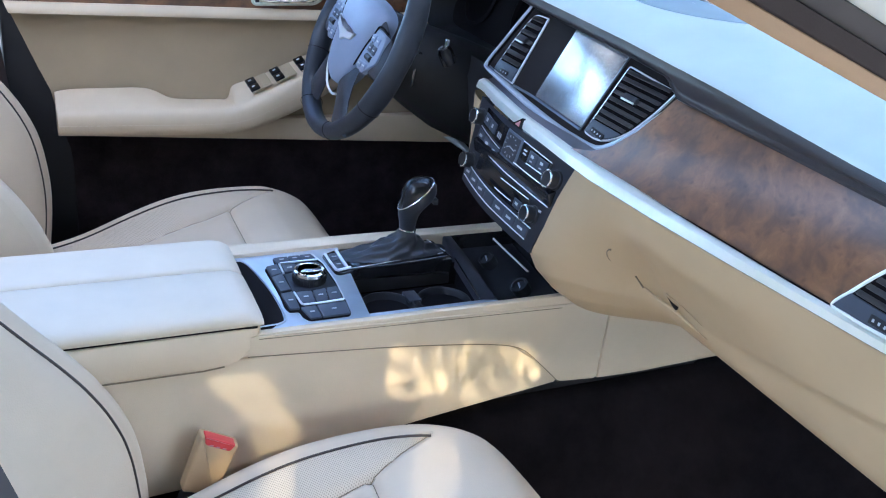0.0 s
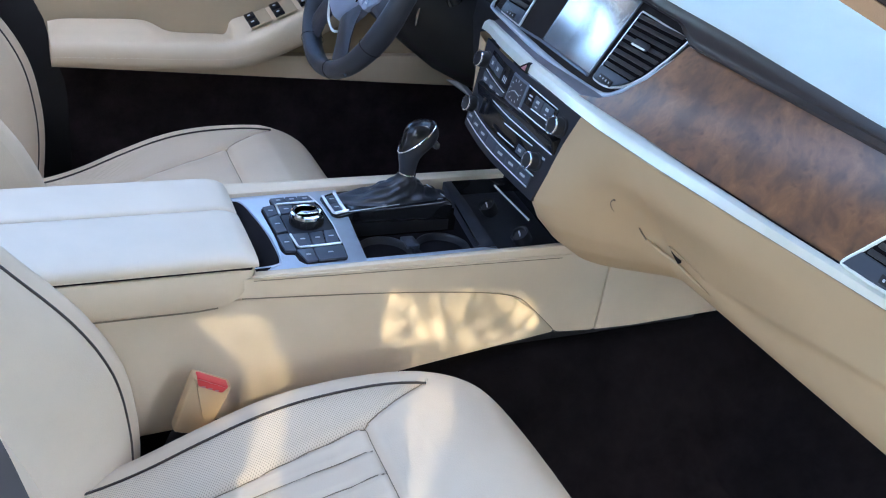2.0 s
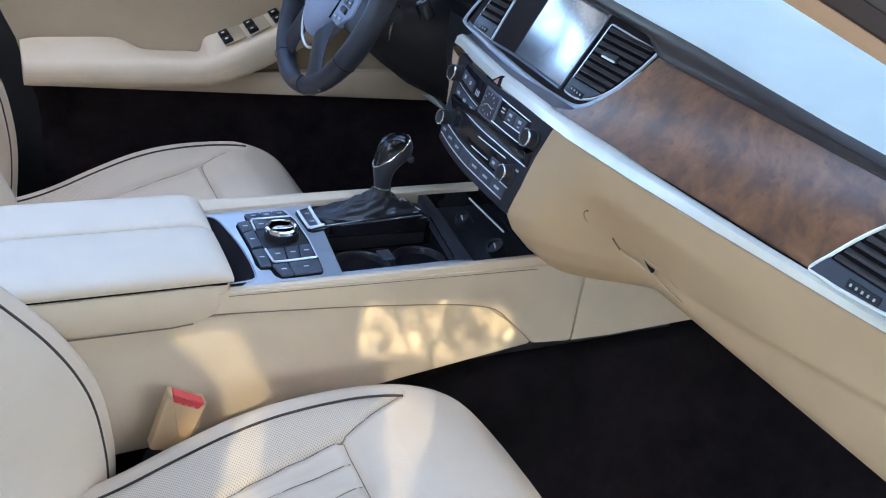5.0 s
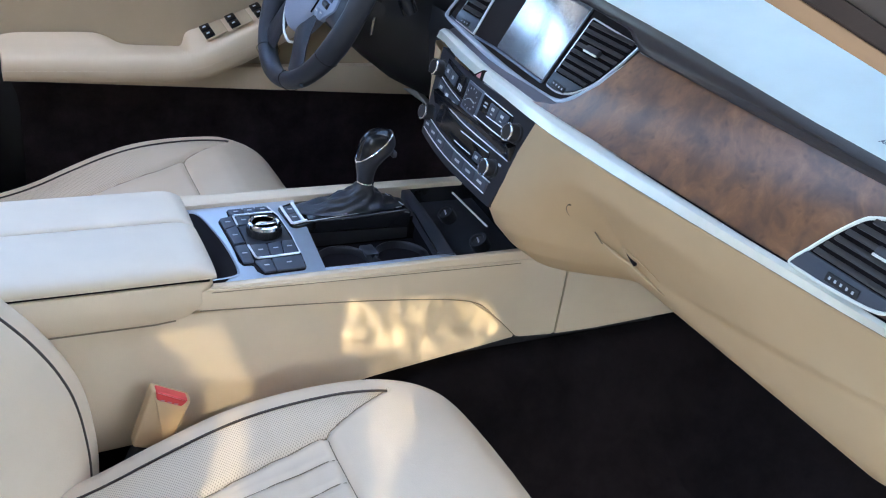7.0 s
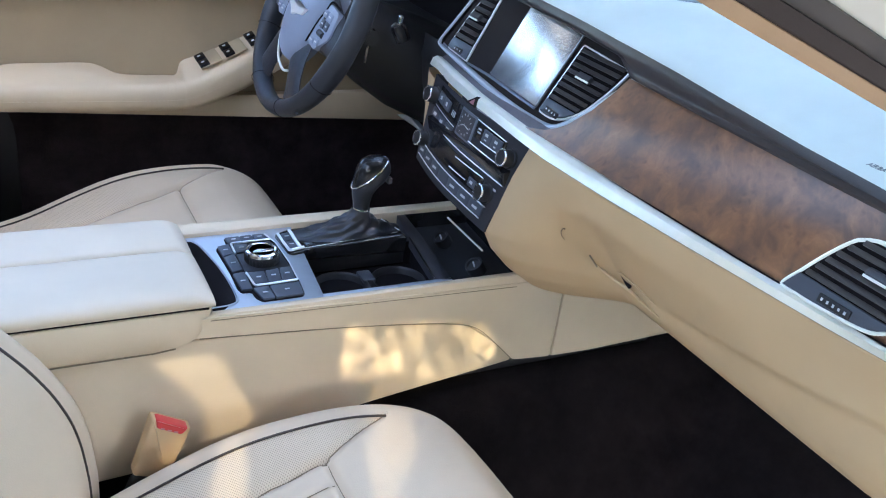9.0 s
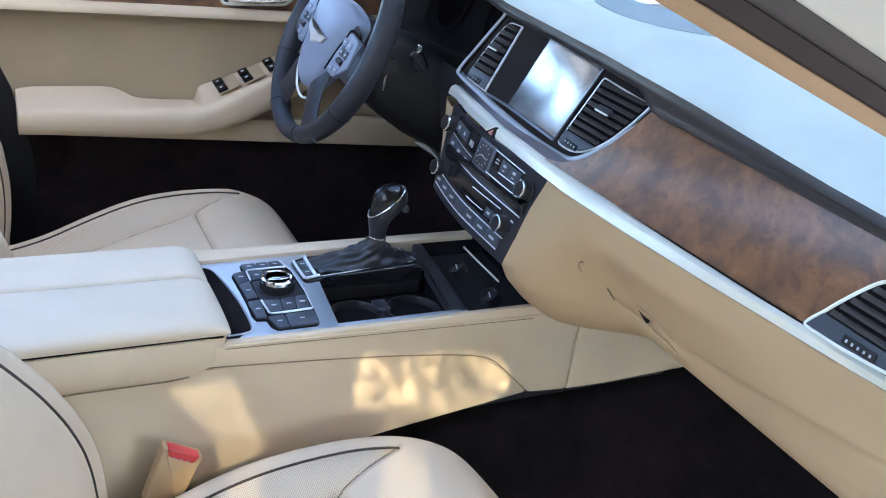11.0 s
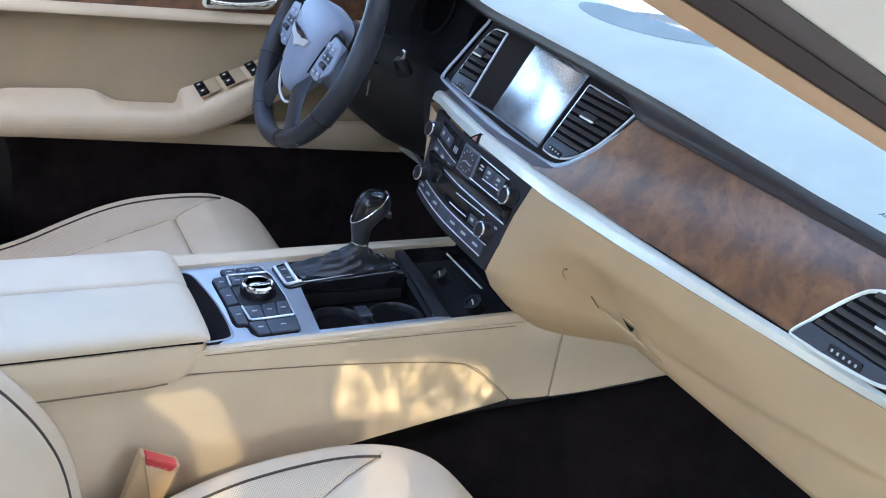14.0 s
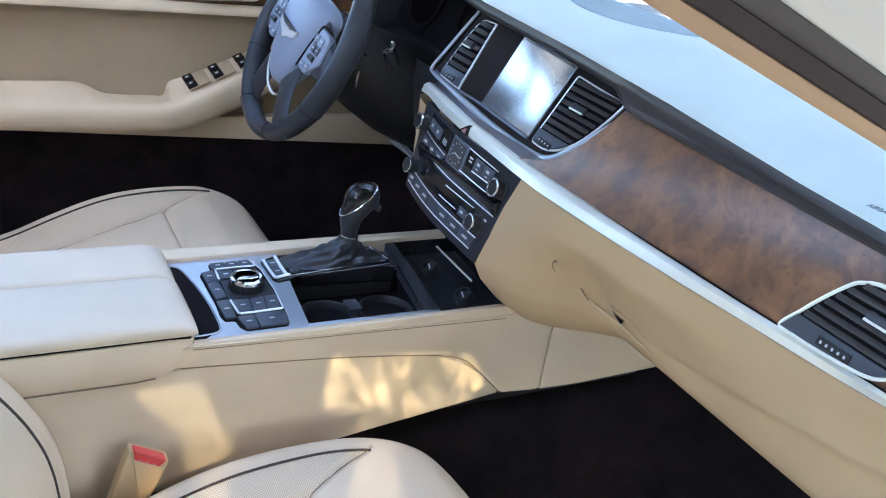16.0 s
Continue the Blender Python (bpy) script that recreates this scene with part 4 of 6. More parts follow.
    # four turning knobs
    for x, y, r in ((0.1150, 0.0455, 0.0125), (-0.1230, 0.0370, 0.0125), (0.0960, -0.0150, 0.0120), (-0.1070, -0.0270, 0.0120)):
        m = STACK_M @ Matrix.Translation(stack_bend(Vector((x, y, 0.0))))
        kb = part("knob", lathe([(r * 1.15, -0.002), (r * 1.12, 0.002), (r, 0.003), (r * 0.97, 0.014), (r * 0.80, 0.0165), (0.0, 0.0165)], m, 28), M_BLACK, d, "black turning knob")
        part("knob_ring", lathe([(r * 0.98, 0.0145), (r * 1.02, 0.0152), (r * 1.00, 0.0166), (r * 0.90, 0.0172), (r * 0.88, 0.0160)], m, 28), M_CHROME, kb, "chrome ring")
    # hazard switch let into the strip
    m = frame_of((0.6465, 0.012, 0.5815), (0, -1, 0), (0.25, 0, 1))
    hz = part("hazard_switch", slab(round_poly([(-0.016, -0.0075), (0.010, -0.0085), (0.008, 0.0085)], 0.0015), 0.006, m, 0.0006), M_GLOSS, d, "gloss black hazard switch")
    part("hazard_mark", slab(round_poly([(-0.006, -0.0052), (0.006, -0.0058), (0.0052, 0.003)], 0.0008), 0.001, m @ Matrix.Translation((0, 0, 0.0008))), M_PINK, hz, "pale red warning triangle")


def inset(poly, dist):
    """Outline moved inwards by about dist, point by point."""
    n, out = len(poly), []
    area = sum(poly[i][0] * poly[(i + 1) % n][1] - poly[(i + 1) % n][0] * poly[i][1] for i in range(n))
    s = 1 if area > 0 else -1
    for i in range(n):
        a, c = Vector(poly[i - 1]), Vector(poly[(i + 1) % n])
        t = (c - a).normalized()
        out.append((poly[i][0] - t.y * dist * s, poly[i][1] + t.x * dist * s))
    return out


def span_at(poly, y):
    xs = []
    for i in range(len(poly)):
        (x0, y0), (x1, y1) = poly[i], poly[(i + 1) % len(poly)]
        if (y0 - y) * (y1 - y) < 0:
            xs.append(x0 + (x1 - x0) * (y - y0) / (y1 - y0))
    return (min(xs), max(xs)) if len(xs) >= 2 else None


def air_vent(d, outline, m, slats, frame_mat, frame_w, low_share, tab, lift=0.0012, wheel=None, slant=0.0):
    # flat near-black backing paints the shade behind the slats
    v = part("vent", slab(inset(outline, frame_w * 0.5), 0.001, m @ Matrix.Translation((0, 0, 0.0008)), 0.0), M_GAP, d, "framed air vent with dark slats")
    part("vent_frame", ring_slab(outline, inset(outline, frame_w), 0.003, m, lift), frame_mat, v, "bright vent frame")
    inner = inset(outline, frame_w * 1.05)
    lo, hi = min(p[1] for p in inner), max(p[1] for p in inner)
    lo2 = lo + (hi - lo) * low_share
    for i in range(slats):
        y = lo2 + (hi - lo2) * (i + 0.5) / slats
        sp = span_at(inner, y)
        if not sp or sp[1] - sp[0] < 0.006:
            continue
        w, pitch = sp[1] - sp[0], (hi - lo2) / slats
        cx = (sp[0] + sp[1]) / 2
        part("slat", box(w * 0.955, pitch * 0.62, 0.0022, 0.0009, m @ Matrix.Translation((cx, y, 0.0022)) @ pose(0, 0, 0, -34, 0, 0), 2), M_SLAT, v)
        if tab is not None and i == slats // 2:
            tb = part("tab", box(min(0.028, w * 0.5), pitch * 0.9, 0.007, 0.002, m @ Matrix.Translation((cx + tab, y, 0.007)) @ pose(0, 0, 0, -20, 0, 0)), M_GREY, v, "vent tab")
            part("tab_trim", box(min(0.028, w * 0.5), 0.0026, 0.002, 0.0006, m @ Matrix.Translation((cx + tab, y - pitch * 0.42, 0.0105))), M_ALU, tb, "bright tab edge")
    if low_share > 0:
        y = lo + (hi - lo) * low_share
        sp = span_at(inner, (lo + y) / 2) or (0, 0.01)
        tri = [p for p in inner if p[1] < y]
        if len(tri) > 2:
            a, c = span_at(inner, y)
            tri = tri + ([(c, y), (a, y)] if tri[0][0] < tri[-1][0] else [(a, y), (c, y)])
            hull = sorted(set(tri), key=lambda p: math.atan2(p[1] - sum(q[1] for q in tri) / len(tri), p[0] - sum(q[0] for q in tri) / len(tri)))
            part("vent_foot", slab(hull, 0.003, m @ Matrix.Translation((0, 0, 0.003)), 0.0005), M_BUTTON, v)
    if wheel:
        wx, wy, ww, wh, n, rot = wheel
        mw = m @ Matrix.Translation((wx, wy, 0.0036)) @ pose(0, 0, 0, 0, 0, rot)
        tw = part("thumb_wheel", box(ww, wh, 0.003, 0.001, mw), M_BLACK, v, "vent thumb wheel with white marks")
        for i in range(n):
            part("wheel_mark", box(ww * 0.06, wh * 0.32, 0.0006, 0.0, mw @ Matrix.Translation((ww * (-0.36 + 0.72 * i / (n - 1)), 0, 0.0017))), M_WHITE, tw, "", False)
    return v


def vents(d):
    lift = SCREEN_M @ Matrix.Translation((0, 0, 0.0035))
    v2 = round_poly([(0.1140, 0.0415), (0.2215, 0.0360), (0.2085, 0.0060), (0.1845, -0.0335), (0.1580, -0.0560), (0.1300, -0.0655), (0.0985, -0.0640)], [0.005, 0.008, 0.03, 0.03, 0.02, 0.02, 0.008], 6)
    air_vent(d, v2, lift, 8, M_LINE, 0.0026, 0.20, 0.0, wheel=(0.1290, -0.0560, 0.030, 0.008, 4, -4))
    v1 = round_poly([(-0.1135, 0.0545), (-0.1480, 0.0530), (-0.1590, 0.0420), (-0.1720, 0.0080), (-0.1840, -0.0460), (-0.1820, -0.0545), (-0.1165, -0.0585)], [0.003, 0.010, 0.010, 0.03, 0.008, 0.004, 0.003], 6)
    air_vent(d, v1, lift, 7, M_LINE, 0.0024, 0.20, 0.0, wheel=(-0.148, -0.0490, 0.024, 0.008, 3, 0))
    # outer vent let into the wood
    m = frame_of((0.673, -0.62, 0.588), (0, -1, 0), (0.23, 0, 1.0)) @ Matrix.Translation((0, 0, 0.0065))
    o = [(-0.053, 0.003), (-0.040, 0.026), (-0.024, 0.050), (-0.009, 0.069), (0.001, 0.077), (0.020, 0.083), (0.045, 0.079), (0.066, 0.062), (0.074, 0.040), (0.070, 0.022), (0.060, 0.013), (0.043, 0.006), (0.0, 0.002), (-0.030, 0.001)]
    air_vent(d, smooth_poly(o, True, 8), m, 6, M_ALU, 0.0036, 0.24, 0.012, 0.0018, wheel=(0.009, 0.0125, 0.036, 0.009, 5, 0))


def dash_details(d):
    # glove box: shut line, recessed latch
    def face_x(y, z):
        x0 = strip_low(y)
        return lerp_at([(0.376, 0.792), (0.393, 0.762), (0.415, 0.742), (0.445, 0.727), (0.49, 0.5 * (x0 + 0.726) + 0.008), (0.525, x0 + 0.020), (0.562, x0 + 0.005)], z)[0]

    hook = smooth_poly([(0.6672, -0.2290, 0.4880), (0.6672, -0.2255, 0.4870), (0.6673, -0.2220, 0.4815), (0.6713, -0.2205, 0.4735), (0.6760, -0.2218, 0.4680)], False, 4)
    part("shut_line", tube(hook, [0.0012 - 0.00006 * i for i in range(len(hook))], 6), M_SEAM, d, "glove box shut line")
    lt = part("latch", tube(smooth_poly([(0.7165, -0.2470, 0.4395), (0.7215, -0.2560, 0.4345), (0.7245, -0.2760, 0.4325), (0.7285, -0.3035, 0.4305), (0.7325, -0.3300, 0.4255), (0.7385, -0.3579, 0.4195)], False, 5), [0.0008 + 0.0016 * math.sin(math.pi * i / 25) for i in range(26)], 8), M_BEIGE, d, "beige glove box latch with dark patch for the shade in its finger gap")
    part("latch_slit", tube([(0.7035, -0.2450, 0.4536), (0.7100, -0.2462, 0.4455), (0.7165, -0.2487, 0.4373)], 0.0011, 6), M_SEAM, lt)
    # near-black patch laid on the panel as the finger gap's shade
    part("latch_gap", grid([[(0.7240, -0.2885, 0.4445), (0.7242, -0.2900, 0.4430)], [(0.7240, -0.2970, 0.4425), (0.7262, -0.2975, 0.4365)], [(0.7240, -0.3050, 0.4420), (0.7276, -0.3045, 0.4325)], [(0.7236, -0.3130, 0.4430), (0.7258, -0.3110, 0.4380)]]), M_GAP, lt, "dark patch for the shade in its finger gap")
    part("latch_lip", tube(smooth_poly([(0.7228, -0.2860, 0.4470), (0.7228, -0.3040, 0.4468), (0.7232, -0.3250, 0.4462), (0.7262, -0.3560, 0.4400)], False, 4), [0.0016 - 0.0001 * i for i in range(13)], 6), M_BEIGE, lt)
    # end cap by the door opening
    rows = [[(x, y, z) for x, z in ((0.705, 0.60), (0.70, 0.575), (0.702, 0.55), (0.72, 0.50), (0.745, 0.44), (0.78, 0.40))] for y in (-0.7055, -0.709)]
    rows.append([(x, -0.709, z) for x, z in ((1.1, 0.60), (1.1, 0.575), (1.1, 0.55), (1.1, 0.50), (1.1, 0.44), (1.1, 0.40))])
    part("end_cap", grid(rows), M_BEIGE, d, "beige end cap")
    # embossed word on the pad's lip
    cu = bpy.data.curves.new("lettering", "FONT")
    cu.body, cu.size, cu.extrude, cu.shear = "AIRBAG", 0.0068, 0.0003, 0.25
    tmp = bpy.data.objects.new("lettering", cu)
    me = bpy.data.meshes.new_from_object(tmp)
    bpy.data.objects.remove(tmp)
    me.materials.clear()
    me.materials.append(M_PRINT)
    word = new("lettering", me)
    word.parent = d
    word.matrix_basis = frame_of((seam_x(-0.59) + 0.0125, -0.582, lip_z(-0.59) + 0.0066), (0.06, -1, 0.02), (0.88, 0, 0.47))
    word.matrix_parent_inverse = d.matrix_basis.inverted()
    tagged(word, "small embossed word AIRBAG")
    # knee panel on the driver's side, beige, and the dark underside
    rows = []
    for y in steps(0.70, 0.135, 20):
        rows.append([(0.715, y, 0.60), (0.700, y, 0.570), (0.702, y, 0.53), (0.712, y, 0.49), (0.735, y, 0.45), (0.775, y, 0.425), (1.0, y, 0.42)])
    part("knee_panel", grid(rows), M_BLACK, d, "dark knee panel under the steering column")
    rows = []
    for k in steps(0, 1, 16):
        ez = 0.572 - 0.118 * k
        x0 = 0.6345 + (ez - 0.50) * 0.25 - 0.001
        y0 = 0.1475 - 0.03 * k
        f = max(0.06, 1.0 - 1.35 * k)       # wide and rounded above, a thin edge lower down
        rows.append([(0.70, y0 - 0.004, ez)] + [(x0 + dx * (0.12 + 0.88 * f), y0 + dy * f, ez - dz) for dx, dy, dz in ((0.001, 0.0, 0.0), (0.005, 0.0175, 0.0), (0.012, 0.0425, 0.0), (0.024, 0.0665, 0.003), (0.045, 0.0805, 0.006), (0.080, 0.0845, 0.010))])
    part("knee_flank", grid(rows), M_BEIGE, d, "beige flank on the driver's side of the stack")
    part("knee_trim", slab(round_poly([(-0.453, 0.404), (-0.399, 0.419), (-0.330, 0.410)], 0.002), 0.01, frame_of((0.742, 0, 0), (0, -1, 0), (0, 0, 1)), 0.001), M_RIM, d, "pale wedge under the knee panel")
    # instrument binnacle, glass and dial rings near black to hold the hood's shade
    part("binnacle_back", box(0.02, 0.40, 0.16, 0.01, pose(0.83, 0.41, 0.665, 0, 18, 0)), M_GAP, d, "instrument glass, matt near black for the shade in the hood")
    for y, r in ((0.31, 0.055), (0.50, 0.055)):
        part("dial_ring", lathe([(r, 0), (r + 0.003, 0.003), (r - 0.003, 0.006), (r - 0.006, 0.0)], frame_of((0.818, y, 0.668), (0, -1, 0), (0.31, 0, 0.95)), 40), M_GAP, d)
    rows = []
    for y0, y1, z0, z1, x in ((0.215, 0.615, 0.585, 0.772, 0.752), (0.225, 0.605, 0.595, 0.765, 0.790), (0.235, 0.595, 0.600, 0.755, 0.83)):
        rows.append([(x + 0.10 * (z - 0.6), y, z) for y, z in round_poly([(y0, z0), (y1, z0), (y1, z1), (y0, z1)], 0.05, 6)])
    part("binnacle", grid(rows, closed_u=True), M_BLACK, d, "deep black instrument hood")
    rows = [[(0.750 + 0.10 * (z - 0.6), y, z) for y, z in round_poly([(0.215, 0.585), (0.615, 0.585), (0.615, 0.772), (0.215, 0.772)], 0.05, 6)], [(0.756 + 0.10 * (z - 0.6), y, z) for y, z in round_poly([(0.195, 0.565), (0.70, 0.565), (0.70, 0.79), (0.195, 0.79)], 0.03, 6)]]
    part("binnacle_rim", grid(rows, closed_u=True), M_LIP, d)


# ---------------------------------------------------------------- steering
T22 = radians(23)
WHEEL_C = (0.534, 0.3785, 0.620)
WHEEL_M = frame_of(WHEEL_C, (0, -1, 0), (math.sin(T22), 0, math.cos(T22))) @ pose(0, 0, 0, 0, 0, -4)      # turned a little to the right


def steering_wheel():
    w = thing("steering_wheel", "dark leather steering wheel with silver accents and buttons", "steering wheel", at=(0.8, 0.375, 0.5))
    R = 0.173
    pts = [(R * math.sin(a), R * math.cos(a), 0) for a in steps(0, math.tau, 72)[:-1]]
    rows = []
    for i, p in enumerate(pts):
        a = i * math.tau / 72
        thick = 1.0 + 0.10 * math.exp(-((abs(math.cos(a)) - 0.3) / 0.25) ** 2)
        e = Vector((math.sin(a), math.cos(a), 0))
        rows.append([tuple(Vector(p) + e * (0.0145 * thick * math.cos(t)) + Vector((0, 0, 0.0185 * thick * math.sin(t)))) for t in steps(0, math.tau, 16)[:-1]])
    bm = grid(rows, closed_u=True, closed_v=True)
    bm.transform(WHEEL_M)
    part("rim", bm, M_WHEEL, w, "dark leather rim")
    for a in (radians(118), radians(242), radians(156), radians(204)):
        e = Vector((math.sin(a), math.cos(a), 0))
        ring = [tuple(e * R + e * (0.0162 * math.cos(t)) + Vector((0, 0, 0.0205 * math.sin(t)))) for t in steps(0, math.tau, 20)[:-1]]
        bm = tube(ring, 0.0005, 6, True)
        bm.transform(WHEEL_M)
        part("rim_seam", bm, M_GAP, w)
    # hub pad
    hub = smooth_poly([(-0.086, 0.040), (-0.066, 0.060), (0.0, 0.068), (0.066, 0.060), (0.086, 0.040), (0.074, -0.004), (0.062, -0.045), (0.040, -0.076), (0.016, -0.092), (-0.016, -0.092), (-0.040, -0.076), (-0.062, -0.045), (-0.074, -0.004)], True, 5)
    rows = []
    for s, z in ((1.0, -0.012), (1.0, 0.004), (0.97, 0.014), (0.88, 0.022), (0.6, 0.029), (0.3, 0.031), (0.02, 0.0315)):
        rows.append([(x * s, y * s, z) for x, y in hub])
    bm = grid(rows, closed_u=True)
    bm.transform(WHEEL_M)
    part("hub_pad", bm, M_HUB, w, "padded hub cover")
    # side spokes
    for s in (-1, 1):
        rows = []
        for x, yc, h, z, th in ((0.056, 0.002, 0.092, 0.008, 0.014), (0.090, 0.004, 0.084, 0.010, 0.016), (0.122, -0.002, 0.070, 0.008, 0.016), (0.150, -0.012, 0.056, 0.004, 0.014), (0.170, -0.016, 0.066, 0.0, 0.012)):
            sec = []
            for a in steps(0, math.tau, 14)[:-1]:
                sec.append((s * x, yc + h / 2 * math.cos(a), z + th / 2 * math.sin(a)))
            rows.append(sec)
        bm = grid(rows, closed_u=True, caps=True)
        bm.transform(WHEEL_M)
        part("spoke", bm, M_WHEEL, w)
        pod = round_poly([(s * 0.086, 0.034), (s * 0.130, 0.030), (s * 0.136, -0.014), (s * 0.100, -0.044), (s * 0.066, -0.040), (s * 0.074, -0.004)], 0.008)
        pd = part("switch_pod", slab(pod, 0.010, WHEEL_M @ Matrix.Translation((0, 0, 0.0175)), 0.003), M_HUB, w, "blue grey switch pod")
        for px, py, pw, ph in ((0.090, 0.016, 0.016, 0.012), (0.110, 0.016, 0.016, 0.012), (0.094, 0.000, 0.014, 0.014), (0.112, 0.000, 0.014, 0.014), (0.082, -0.032, 0.018, 0.010), (0.102, -0.030, 0.016, 0.010)):
            kp = part("button", box(pw, ph, 0.004, 0.001, WHEEL_M @ Matrix.Translation((s * px, py, 0.0175))), M_BUTTON if abs(py) < 0.01 else M_HUB, pd)
            bar_print(kp, WHEEL_M @ Matrix.Translation((s * px, py, 0.0197)), pw * 0.5, 0.002)
        part("roller", tube([tuple(WHEEL_M @ Vector((s * x, -0.015, 0.0170))) for x in (0.094, 0.114)], 0.0055, 12), M_BLACK, pd, "ribbed black roller")
        part("pod_trim", tube([tuple(WHEEL_M @ Vector((s * x, y, 0.0180))) for x, y in smooth_poly([(0.132, 0.036), (0.092, 0.037), (0.084, 0.020), (0.073, -0.004), (0.064, -0.042)], False, 4)], 0.0016, 6), M_GAP, pd)
    # lower forked spoke with the bright V
    for s in (-1, 1):
        rows = []
        for x, y, h, z in ((0.034, -0.045, 0.070, 0.006), (0.044, -0.072, 0.066, 0.008), (0.056, -0.096, 0.060, 0.007), (0.070, -0.120, 0.060, 0.004), (0.086, -0.146, 0.080, 0.0)):
            rows.append([(s * x + h / 2 * math.cos(a), y, z + 0.007 * math.sin(a)) for a in steps(0, math.tau, 12)[:-1]])
        bm = grid(rows, closed_u=True, caps=True)
        bm.transform(WHEEL_M)
        part("lower_spoke", bm, M_WHEEL, w)
    vpts = [tuple(WHEEL_M @ Vector(p)) for p in smooth_poly([(-0.068, -0.050, 0.012), (-0.046, -0.080, 0.013), (-0.020, -0.100, 0.013), (0.002, -0.107, 0.013), (0.024, -0.109, 0.013), (0.040, -0.104, 0.012)], False, 4)]
    part("accent", tube(vpts, 0.0022, 8), M_ALU, w, "bright satin accent")
    # winged emblem as a plain shape
    em = round_poly([(1.05 * x, 1.5 * y) for x, y in [(-0.046, 0.009), (-0.013, 0.003), (-0.006, 0.008), (0.006, 0.008), (0.013, 0.003), (0.046, 0.009), (0.036, -0.001), (0.012, -0.006), (0.0, -0.011), (-0.012, -0.006), (-0.036, -0.001)]], 0.0015, 3)
    part("emblem", slab(em, 0.004, WHEEL_M @ Matrix.Translation((0, -0.006, 0.0350)) @ pose(0, 0, 0, 0, 0, -5), 0.0012), M_LINE, w, "plain winged silver emblem")
    # column
    rows = []
    for x, z, ry, rz in ((0.555, 0.610, 0.050, 0.055), (0.59, 0.592, 0.058, 0.062), (0.64, 0.565, 0.072, 0.072), (0.70, 0.535, 0.088, 0.082), (0.76, 0.51, 0.10, 0.085), (0.82, 0.49, 0.10, 0.085)):
        rows.append([(x + 0.30 * rz * math.sin(a), 0.375 + ry * math.cos(a), z + rz * math.sin(a)) for a in steps(0, math.tau, 24)[:-1]])
    part("column", grid(rows, closed_u=True, caps=True), M_BLACK, w, "black steering column shroud")
    # stalks
    st = part("stalk", tube([(0.61, 0.34, 0.590), (0.600, 0.30, 0.598), (0.590, 0.262, 0.604)], [0.008, 0.010, 0.013], 10), M_BLACK, w, "wiper stalk")
    part("stalk_trim", tube([(0.600, 0.302, 0.553), (0.598, 0.290, 0.582), (0.600, 0.277, 0.614)], 0.0026, 8), M_CHROME, st, "chrome stalk edge")
    part("tilt_switch", lathe([(0.0, 0.030), (0.010, 0.029), (0.013, 0.022), (0.013, 0.0), (0.0, 0.0)], frame_of((0.650, 0.268, 0.600), (0, -1, 0), (0.9, 0, 0.5)), 18), M_GLOSS, w, "gloss black column knob")
    part("knob_trim", box(0.008, 0.010, 0.024, 0.003, pose(0.640, 0.268, 0.628, 0, 10, 0)), M_CHROME, w, "chrome edge on the column knob")
    return w


